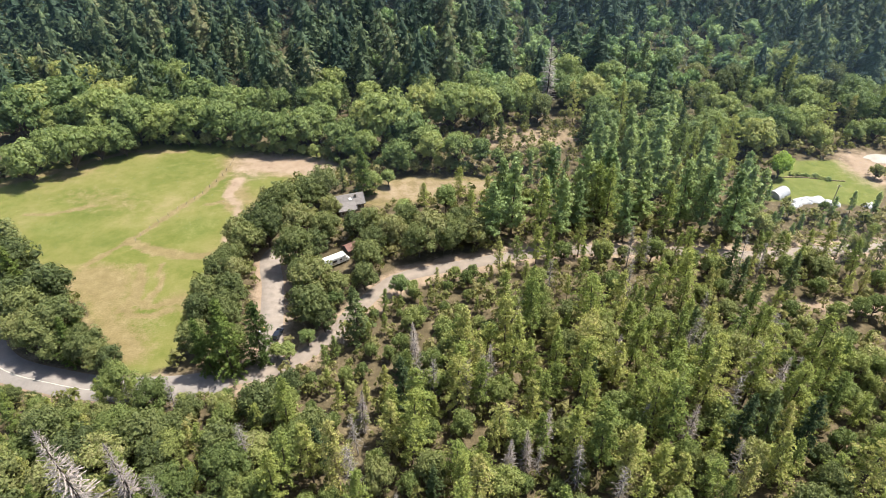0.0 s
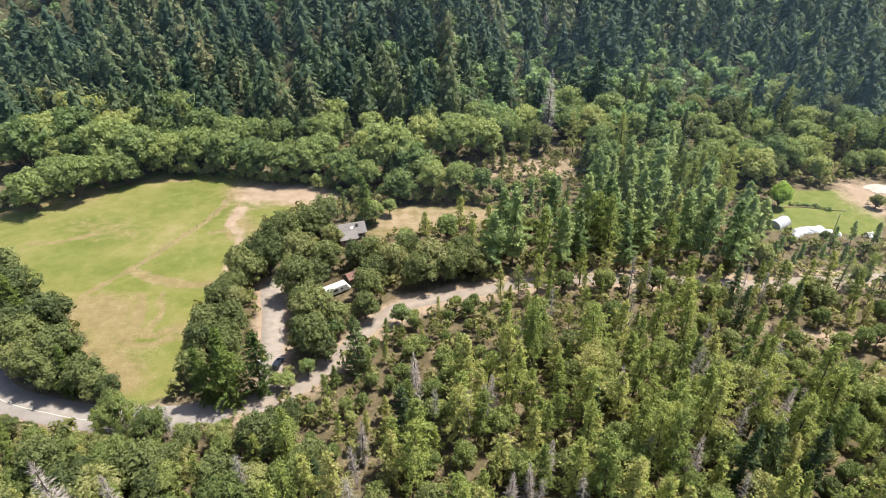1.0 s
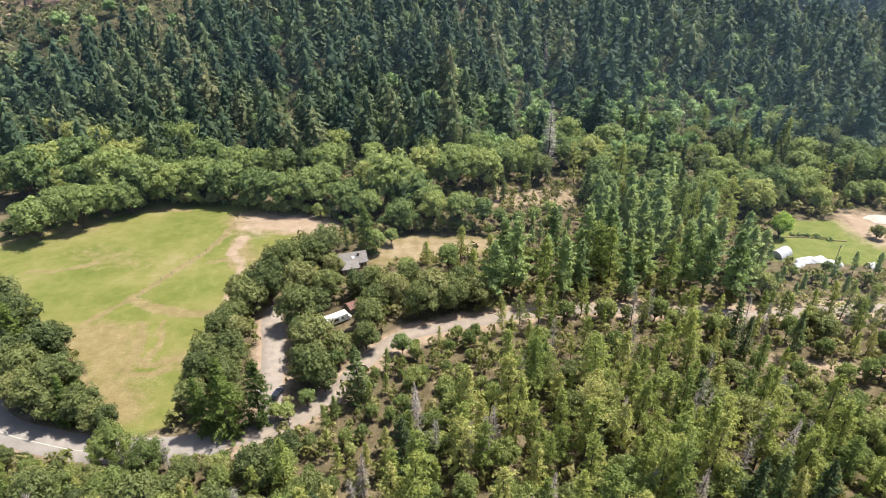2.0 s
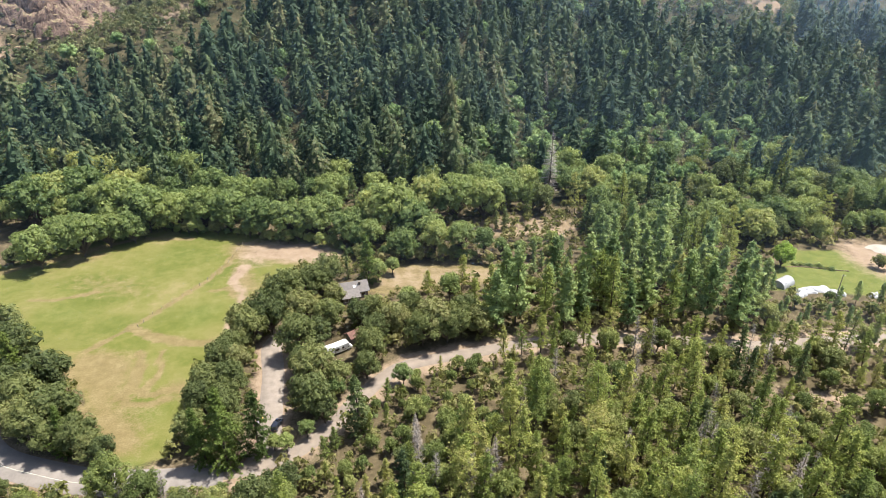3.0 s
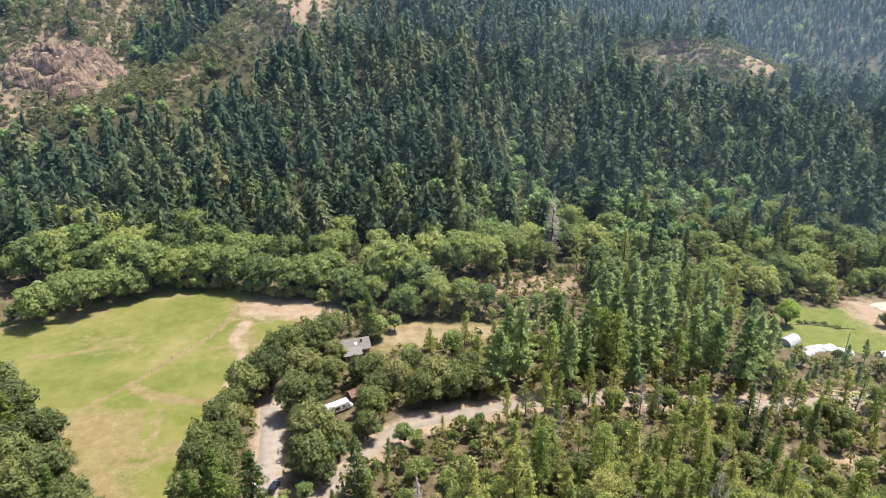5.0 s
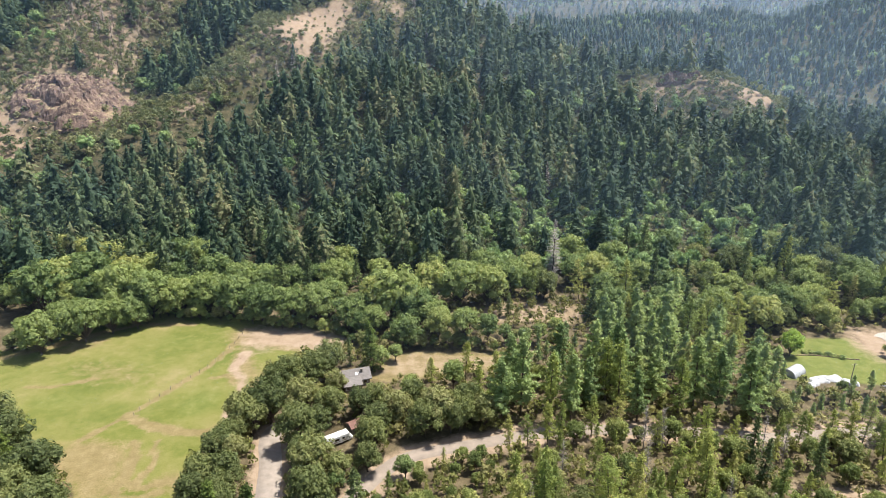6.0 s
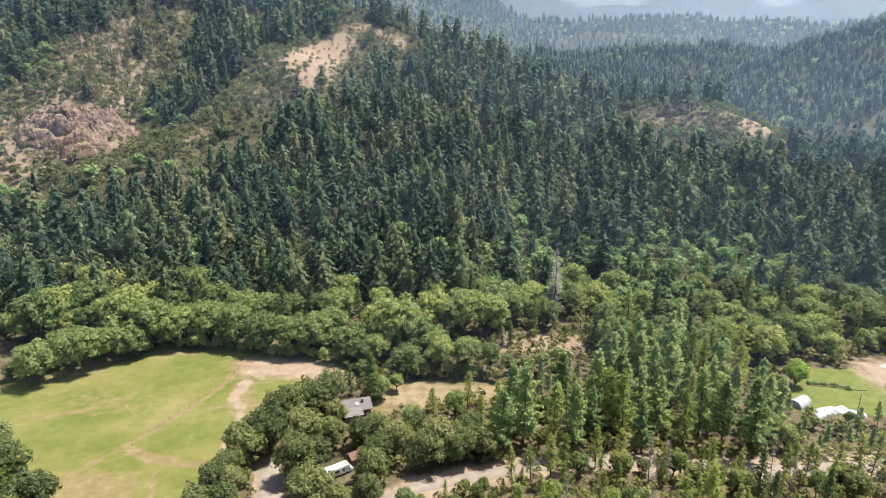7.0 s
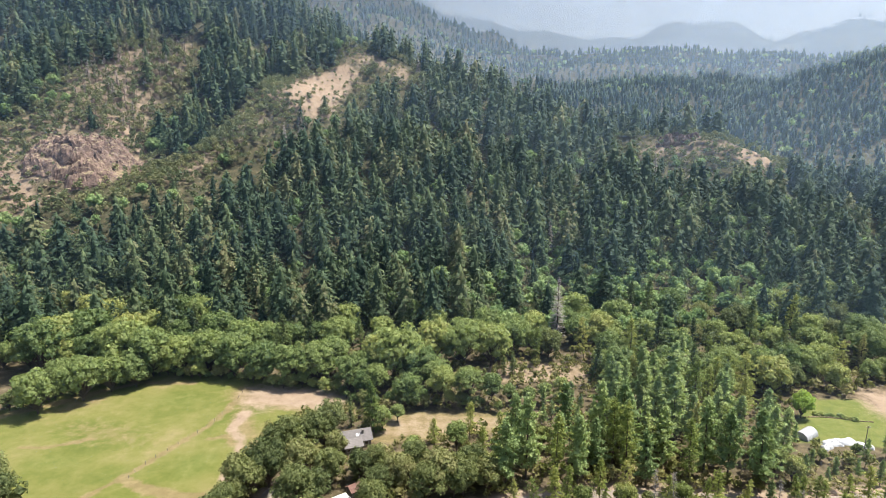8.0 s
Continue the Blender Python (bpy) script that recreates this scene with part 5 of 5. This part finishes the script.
def build_house():
    h = thing("house", (-33.0, 186.0, height(-33.0, 186.0)), "low house with a grey shingled gable roof among oaks", "house", "", 20)
    part("wall", box(-6.0, 5.6, -3.8, 3.8, -0.3, 2.8), SIDING, h)
    part("gable_wall", prism([(-3.8, 2.8), (3.8, 2.8), (0, 4.75)], -5.95, 5.55), SIDING, h)
    roof = part("roof", gable_roof(-6.0, 5.6, -3.8, 3.8, 2.8, 4.9, 0.7), SHINGLE, h, "grey shingled gable roof")
    for side in (-1, 1):
        shingle_rows(roof, -6.0, 5.6, -3.8, 3.8, 2.8, 4.9, 9, SHINGLE, side, 0.7)
    part("wing_wall", box(-4.4, 1.8, -7.0, -3.8, -0.3, 2.4), SIDING, h)
    wing = part("wing_roof", prism([(-7.6, 2.25), (-2.6, 3.35), (-2.6, 3.5), (-7.6, 2.42)], -4.9, 2.3), SHINGLE, h, "lower grey porch roof")
    for i in range(6):
        a, b = i / 6, min(1, (i + 1.1) / 6)
        part("shingle_course", prism([(-7.6 + 4.9 * a, 2.43 + 1.07 * a), (-7.6 + 4.9 * b, 2.43 + 1.07 * b), (-7.6 + 4.9 * b, 2.45 + 1.07 * b), (-7.6 + 4.9 * a, 2.48 + 1.07 * a)], -4.92, 2.32), SHINGLE, wing)
    part("chimney", box(2.6, 3.3, -1.9, -1.2, 3.6, 5.5, 0.03), SIDING, h, "short brown chimney")
    part("vent_pipe", cyl((1.7, -2.0, 3.5), (1.7, -2.0, 4.5), 0.12), WHITE, h, "white roof vent")
    part("skylight", prism([(-2.6, 3.82), (-1.7, 4.32), (-1.7, 4.42), (-2.6, 3.92)], 0.4, 1.3), WHITE, h, "white skylight")
    # flat dark panel on the wall: the porch's shade, put in as a slab
    part("porch_opening", box(-6.04, -5.98, -2.2, 1.8, 0.4, 2.5), DARK_GLASS, h, "dark panel that stands for the shaded porch opening")
    for x in (-3.2, -0.8):
        window(h, x, -7.0, 0.9, 1.3, 1.0, 0)
    window(h, 3.8, -3.8, 0.9, 1.4, 1.1, 0)
    door = part("door", box(0.7, 1.6, -7.06, -6.98, -0.1, 2.0), POST_WOOD, h, "brown wooden door")
    part("door_handle", cyl((1.5, -7.12, 1.0), (1.5, -7.06, 1.0), 0.03), STEEL, door)
    h.scale = (0.9, 0.9, 0.95)


def build_shed():
    s = thing("shed", (-28.2, 158.4, height(-28.2, 158.4)), "small shed with a rust-red gable roof", "shed", "", 38)
    part("wall", box(-2.0, 2.0, -1.7, 1.7, -0.2, 2.2), SIDING, s)
    part("gable_wall", prism([(-1.7, 2.2), (1.7, 2.2), (0, 3.1)], -1.97, 1.97), SIDING, s)
    r = part("roof", gable_roof(-2.0, 2.0, -1.7, 1.7, 2.2, 3.2, 0.35, 0.1), RED_ROOF, s, "rust-red metal roof")
    for side in (-1, 1):
        shingle_rows(r, -2.0, 2.0, -1.7, 1.7, 2.2, 3.2, 4, RED_ROOF, side, 0.35)
    part("door", box(-0.6, 0.6, -1.76, -1.69, 0, 1.9), POST_WOOD, s, "plank door")


def wheel(parent, x, y, r, w):
    t = part("wheel", cyl((x, y - w / 2, r), (x, y + w / 2, r), r, None, 18), RUBBER, parent, "black tyre")
    part("rim", cyl((x, y - w / 2 - 0.015, r), (x, y + w / 2 + 0.015, r), r * 0.58, None, 14), STEEL, t, "steel rim")


def build_motorhome():
    m = thing("motorhome", (-32.4, 151.9, height(-32.4, 151.9)), "white motorhome parked under oaks", "motorhome", "", 36)
    part("body", box(-3.6, 2.4, -1.22, 1.22, 0.65, 3.05, 0.14), WHITE, m, "white ribbed box body")
    part("cab_over", prism([(-1.2, 2.1), (1.2, 2.1), (1.2, 3.0), (-1.2, 3.0)], 2.3, 3.35), WHITE, m, "sleeping berth over the cab")
    part("cab", box(2.3, 3.9, -1.0, 1.0, 0.5, 1.95, 0.12), WHITE, m)
    part("bonnet", box(3.8, 4.6, -0.95, 0.95, 0.5, 1.3, 0.12), WHITE, m)
    part("windscreen", prism([(-0.92, 1.3), (0.92, 1.3), (0.85, 1.95), (-0.85, 1.95)], 3.88, 3.95), DARK_GLASS, m, "dark windscreen")
    for x, w, z, hh in ((-2.6, 1.0, 1.7, 0.6), (-0.6, 1.5, 1.6, 0.75), (1.4, 0.7, 1.7, 0.6)):
        for side in (-1, 1):
            part("window", box(x - w / 2, x + w / 2, side * 1.235 - 0.02, side * 1.235 + 0.02, z, z + hh), DARK_GLASS, m, "dark side window")
    part("door", box(0.4, 1.0, -1.25, -1.21, 0.7, 2.5), WHITE, m, "entry door")
    for side in (-1, 1):
        part("stripe", box(-3.5, 2.3, side * 1.232 - 0.006, side * 1.232 + 0.006, 1.2, 1.32), RED_ROOF, m, "faded stripe")
    for i in range(5):
        part("roof_rib", box(-3.4 + i * 1.15, -3.3 + i * 1.15, -1.1, 1.1, 3.05, 3.09), WHITE, m)
    part("air_conditioner", box(-1.6, -0.7, -0.35, 0.35, 3.07, 3.35, 0.06), WHITE, m, "roof air conditioner")
    part("roof_hatch", box(0.6, 1.1, -0.25, 0.25, 3.07, 3.2, 0.04), CLOTH_WHITE, m, "roof hatch")
    for side in (-1, 1):
        part("rack_rail", cyl((-3.3, side * 0.95, 3.18), (-1.8, side * 0.95, 3.18), 0.03), STEEL, m)
    part("bumper", box(-3.75, -3.6, -1.1, 1.1, 0.5, 0.7), STEEL, m)
    part("mirror", box(3.1, 3.25, -1.35, -1.1, 1.4, 1.7), RUBBER, m)
    for x in (-1.9, 3.3):
        for y in (-0.95, 0.95):
            wheel(m, x, y, 0.38, 0.25)


def build_car():
    c = thing("car", (-42.7, 120.2, height(-42.7, 120.2) + 0.1), "dark blue estate car parked on the gravel driveway", "car", "", 81)
    body = prism([(-2.25, 0.35), (2.2, 0.32), (2.28, 0.62), (1.9, 0.86), (0.95, 0.95), (-2.1, 1.0), (-2.3, 0.75)], -0.88, 0.88)
    bmesh.ops.rotate(body, verts=body.verts, matrix=Matrix.Rotation(radians(-90), 3, "Z"))
    bmesh.ops.bevel(body, geom=body.edges[:], offset=0.06, segments=2, affect="EDGES")
    part("body", body, CAR_PAINT, c)
    cab = prism([(0.95, 0.93), (0.25, 1.44), (-1.75, 1.46), (-2.15, 0.98)], -0.74, 0.74)
    bmesh.ops.rotate(cab, verts=cab.verts, matrix=Matrix.Rotation(radians(-90), 3, "Z"))
    part("cabin_glass", cab, DARK_GLASS, c, "dark tinted glass")
    part("roof", box(-1.72, 0.22, -0.72, 0.72, 1.43, 1.49, 0.02), CAR_PAINT, c)
    for x in (-1.4, 1.4):
        for y in (-0.82, 0.82):
            wheel(c, x, y, 0.33, 0.2)
    for y in (-0.62, 0.62):
        part("headlight", box(2.12, 2.27, y - 0.18, y + 0.18, 0.6, 0.74), CLOTH_WHITE, c)
        part("tail_light", box(-2.32, -2.24, y - 0.16, y + 0.16, 0.7, 0.9), RED_ROOF, c)
        part("mirror", box(0.5, 0.65, y * 1.52 - 0.08, y * 1.52 + 0.08, 0.98, 1.1), CAR_PAINT, c)
    part("front_bumper", box(2.2, 2.33, -0.8, 0.8, 0.34, 0.55, 0.03), RUBBER, c)


def build_cart():
    c = thing("garden_cart", (-47.4, 121.6, height(-47.4, 121.6) + 0.05), "small white and yellow garden cart by the driveway", "garden cart", "", 70)
    part("tray", box(-0.75, 0.75, -0.45, 0.45, 0.45, 0.85, 0.04), WHITE, c)
    part("bonnet", box(0.75, 1.25, -0.35, 0.35, 0.4, 0.9, 0.06), YELLOW, c, "yellow front cover")
    part("handle", cyl((1.2, 0, 0.7), (1.7, 0, 1.1), 0.03), STEEL, c)
    for x in (-0.5, 0.9):
        for y in (-0.5, 0.5):
            wheel(c, x, y, 0.24, 0.14)


def build_greenhouse():
    g = thing("greenhouse", (119.6, 194.0, height(119.6, 194.0)), "white ribbed plastic tunnel greenhouse", "greenhouse", "", 35)
    arc = [(2.4 * math.cos(a), 2.5 * math.sin(a)) for a in np.linspace(math.pi, 0, 11)]
    inner = [(0.985 * y, 0.985 * z) for y, z in arc[::-1]]
    part("cover", prism(arc + inner, -3.5, 3.5), CLOTH_WHITE, g, "translucent white cover")
    part("end_wall", prism(arc, -3.52, -3.46), CLOTH_WHITE, g)
    for x in np.linspace(-3.3, 3.3, 8):
        hoop = [(1.02 * y, 1.02 * z) for y, z in arc] + arc[::-1]
        part("hoop", prism(hoop, x - 0.05, x + 0.05), STEEL, g)


def build_sheet_heap(x, y, sx, sy, turn, seed):
    """A pile under a slack white sheet."""
    t = thing("covered_pile", (x, y, height(x, y)), "pile covered with crumpled white sheeting", "covered pile", "covered piles by the lawn", turn)
    bm = bmesh.new()
    bmesh.ops.create_grid(bm, x_segments=22, y_segments=16, size=1)
    for v in bm.verts:
        u, w = v.co.x, v.co.y
        edge = max(abs(u), abs(w))
        z = 1.5 * (1 - edge ** 4) * (0.65 + 0.6 * noise.noise(Vector((u * 1.6, w * 1.6, seed)))) + 0.2 * noise.noise(Vector((u * 5, w * 5, seed)))
        v.co = Vector((u * sx * (1 + 0.12 * noise.noise(Vector((w * 2, seed, 0)))), w * sy * (1 + 0.15 * noise.noise(Vector((u * 2, seed, 4)))), max(z, 0) if edge < 0.99 else -0.12))
    part("sheeting", bm, CLOTH_WHITE, t, "", True)
    part("weight_board", box(-sx * 0.7, sx * 0.5, -sy * 1.02, -sy * 0.95, 0, 0.12), POST_WOOD, t, "grey board that holds the sheet")


def build_pole():
    t = thing("utility_pole", (132.2, 183.4, height(132.2, 183.4)), "slender wooden utility pole beside the lawn", "utility pole")
    part("pole", cyl((0, 0, -0.5), (0.15, 0, 10.0), 0.16, 0.11), POST_WOOD, t)
    part("crossarm", box(-0.7, 1.0, -0.05, 0.05, 9.3, 9.42), POST_WOOD, t)
    for x in (-0.55, 0.15, 0.85):
        part("insulator", cyl((x, 0, 9.42), (x, 0, 9.6), 0.05), WHITE, t)


def build_fence(line, gap, label):
    a, b = np.array(line[0], float), np.array(line[-1], float)
    pts = smooth_line(line, gap)
    t = thing("fence", (pts[0][0], pts[0][1], height(*pts[0])), label, "fence", "pasture fences")
    tops = []
    for x, y in pts:
        z = height(x, y) - t.location.z
        q = Vector((x - pts[0][0], y - pts[0][1], z))
        part("post", cyl(q - Vector((0, 0, 0.4)), q + Vector((0.02, 0, 1.3)), 0.08, 0.07, 7), POST_WOOD, t)
        tops.append(q)
    for level in (0.35, 0.75, 1.15):
        for p, q in zip(tops[:-1], tops[1:]):
            up = Vector((0, 0, level))
            part("wire", cyl(p + up, q + up, 0.006, None, 4), RUST_WIRE, t)


build_house()
build_shed()
build_motorhome()
build_car()
build_cart()
build_greenhouse()
for k, (x, y, sx, sy, turn) in enumerate([(125.5, 189.2, 3.2, 2.0, 10), (130.8, 190.2, 3.4, 2.2, -12), (135.5, 187.6, 2.6, 1.6, -25), (122.4, 186.6, 2.0, 1.4, 30), (147.5, 186.0, 2.2, 1.5, 15)]):
    build_sheet_heap(x, y, sx, sy, turn, k * 3.7)
build_pole()
build_fence([(-97.5, 164.5), (-96, 172), (-91, 184), (-86, 195), (-83, 209), (-82, 224)], 3.6, "weathered wooden post and wire fence across the pasture")


def stone_shape(seed):
    rng = np.random.RandomState(seed)
    v, f = lumps(1.0, rng, 4, 6)
    return mesh_of("stone", v * np.array([1, 0.8, 0.6]), f, ROCK)


STONES = [stone_shape(200 + k) for k in range(4)]
edging = thing("stone_edging", (126.4, 207.3, height(126.4, 207.3)), "row of pale stones across the lawn", "stone edging")
for k in range(40):
    t = k / 39
    x, y = 22.0 * t + random.uniform(-0.1, 0.1), -2.3 * t + 0.8 * math.sin(t * 5) + random.uniform(-0.15, 0.15)
    o = part_mesh("stone", STONES[k % 4], edging)
    s = random.uniform(0.25, 0.5)
    o.matrix_basis = pose(x, y, height(126.4 + x, 207.3 + y) - edging.location.z + 0.1, 0, 0, random.uniform(0, 360)) @ Matrix.Diagonal((s, s, s, 1))
for k in range(9):
    plant(BUSHES[k % 2], 131.5 + k * 1.5 + random.uniform(-0.6, 0.6), 209.4 - 0.5 * k + random.uniform(-0.8, 0.8), random.uniform(0.24, 0.4), "hedge shrubs on the lawn", squash=0.55, sink=0.7, label="low dark green hedge shrub on the lawn")
plant(OAKS[0], 161, 206.5, 0.55, "lone trees", label="small dark tree beside the pale lot")
lot = bmesh.new()
vs = []
for k in range(28):
    a = k * 6.2832 / 28
    r = 1 + 0.12 * math.sin(3 * a + 1) + 0.06 * math.sin(7 * a)
    x, y = 177 + 11 * r * math.cos(a), 222.5 + 4.2 * r * math.sin(a)
    vs.append(lot.verts.new((x, y, height(x, y) + 0.12)))
mid = lot.verts.new((177, 222.5, height(177, 222.5) + 0.25))
for k in range(28):
    lot.faces.new((vs[k], vs[(k + 1) % 28], mid))
tagged(part("sand_lot", lot, SAND, None), "pale sandy parking lot beside the lawn", "lot", "", "structure")

# fallen logs in the near wood
for k, (x, y, turn, length) in enumerate([(62, 82, -35, 7), (58, 88, 20, 6), (-12, 76, 60, 8), (8, 80, -15, 6), (26, 78, 40, 7), (-30, 84, 10, 6), (44, 95, -50, 7), (75, 118, 15, 6)]):
    lg = thing("fallen_log", (x, y, height(x, y)), "bleached fallen log on the forest floor", "log", "fallen logs", turn)
    part("stem", cyl((-length / 2, 0, 0.2), (length / 2, 0, 0.25), 0.22, 0.1, 8), DEADWOOD, lg)
    for j in range(4):
        a = -length / 2 + length * (0.35 + 0.15 * j)
        part("stub", cyl((a, 0, 0.2), (a + 0.4, random.uniform(-0.7, 0.7), 0.7 + 0.2 * j), 0.05, 0.02, 5), DEADWOOD, lg)

# the craggy outcrop on the hill
def build_outcrop(name, cx, cy, rx, ry, rise, turn, seed, label):
    bm = bmesh.new()
    n = 90
    bmesh.ops.create_grid(bm, x_segments=n, y_segments=n, size=1.0)
    c, sn = math.cos(turn), math.sin(turn)
    xs = np.array([(v.co.x, v.co.y) for v in bm.verts])
    wx, wy = cx + xs[:, 0] * rx * c - xs[:, 1] * ry * sn, cy + xs[:, 0] * rx * sn + xs[:, 1] * ry * c
    base = land(wx, wy)
    z0 = height(cx, cy)
    for v, x, y, b in zip(bm.verts, wx, wy, base):
        u, w = v.co.x, v.co.y
        q = Vector((x * 0.05, y * 0.05, seed))
        edge = math.hypot(u, w) + 0.40 * noise.noise(Vector((u * 1.7, w * 1.7, seed + 5))) + 0.15 * noise.noise(Vector((u * 5, w * 5, seed)))
        dome = max(0.0, 1 - max(edge, 0.0) ** 3)
        big = noise.ridged_multi_fractal(q * 0.8, 0.8, 2.2, 4, 1.0, 2.0, noise_basis="PERLIN_ORIGINAL")
        bed = abs(math.sin((b + x * 0.10 - y * 0.05) * 0.42 + 2.5 * noise.noise(q * 1.3))) ** 0.5
        wq = q + Vector((noise.noise(q * 3), noise.noise(q * 3 + Vector((7, 0, 0))), 0)) * 0.25
        rub = 2.6 * noise.cell(wq * 2.6) + 1.5 * noise.cell(wq * 6) + 0.9 * noise.noise(q * 17)
        v.co = Vector((x - cx + 1.5 * noise.noise(q * 4), y - cy - 2.0 * bed * dome, b - z0 + dome * (rise * (0.28 + 0.26 * big) + 2.6 * bed + 0.75 * rub + 1.3 * noise.noise(q * 34)) - (1.8 if edge > 0.95 else 0)))
    me = bpy.data.meshes.new(name)
    bm.to_mesh(me)
    bm.free()
    me.materials.append(ROCK)
    ob = tagged(new(name, me), label, "rock outcrop")
    ob.location = (cx, cy, z0)


build_outcrop("rock_outcrop", -254, 426, 37, 34, 8.0, 0.1, 3.0, "craggy reddish rock outcrop on the hillside")
build_outcrop("rock_outcrop", -314, 398, 20, 16, 5.0, 0.0, 8.0, "craggy reddish rock outcrop on the hillside")
build_outcrop("rock_outcrop", 178, 512, 16, 7, 3.0, -0.5, 14.0, "low dark rock outcrop on the knoll")

for k in range(45):
    a, d = random.uniform(0, 6.28), random.random() ** 0.6
    x, y = -254 + 38 * d * math.cos(a), 410 + 26 * d * math.sin(a)
    sz = random.uniform(0.6, 1.8)
    rk = tagged(new("boulder", STONES[k % 4]), "reddish boulder on the rocky slope", "boulder", "boulders on the outcrop")
    rk.matrix_basis = pose(x, y, height(x, y) + 0.1 * sz, random.uniform(-20, 20), random.uniform(-20, 20), random.uniform(0, 360)) @ Matrix.Diagonal((sz * 1.3, sz, sz * 0.9, 1))
# dead firs on the hill
for k, (x, y, h) in enumerate([(-118, 480, 22), (-35, 600, 20), (62, 395, 22), (70, 380, 18), (-20, 540, 20), (100, 560, 18), (-300, 520, 18), (-270, 500, 16), (-285, 545, 18), (-262, 540, 16), (30, 360, 20), (150, 470, 18), (-276, 520, 13), (-256, 525, 14), (-248, 550, 15), (-266, 556, 14), (-292, 500, 13), (-252, 492, 14), (-270, 575, 15), (-128, 470, 18)]):
    plant(DEAD_FIRS[k % 2], x, y, h / 22.0, "dead firs on the hill", label="bare grey-brown dead fir among living ones")
pts, rng = scatter(-330, -220, 455, 600, 8.0, lambda x, y, u: (inside(x, y, SPARSE, 4.0) > 0.5) & (u < 0.75), 41)
for k, (x, y) in enumerate(pts):
    plant(THIN_SNAGS[k % 2], x, y, rng.uniform(0.45, 0.85), "dead firs on the hill", label="thin grey-brown dead fir on the burnt slope")
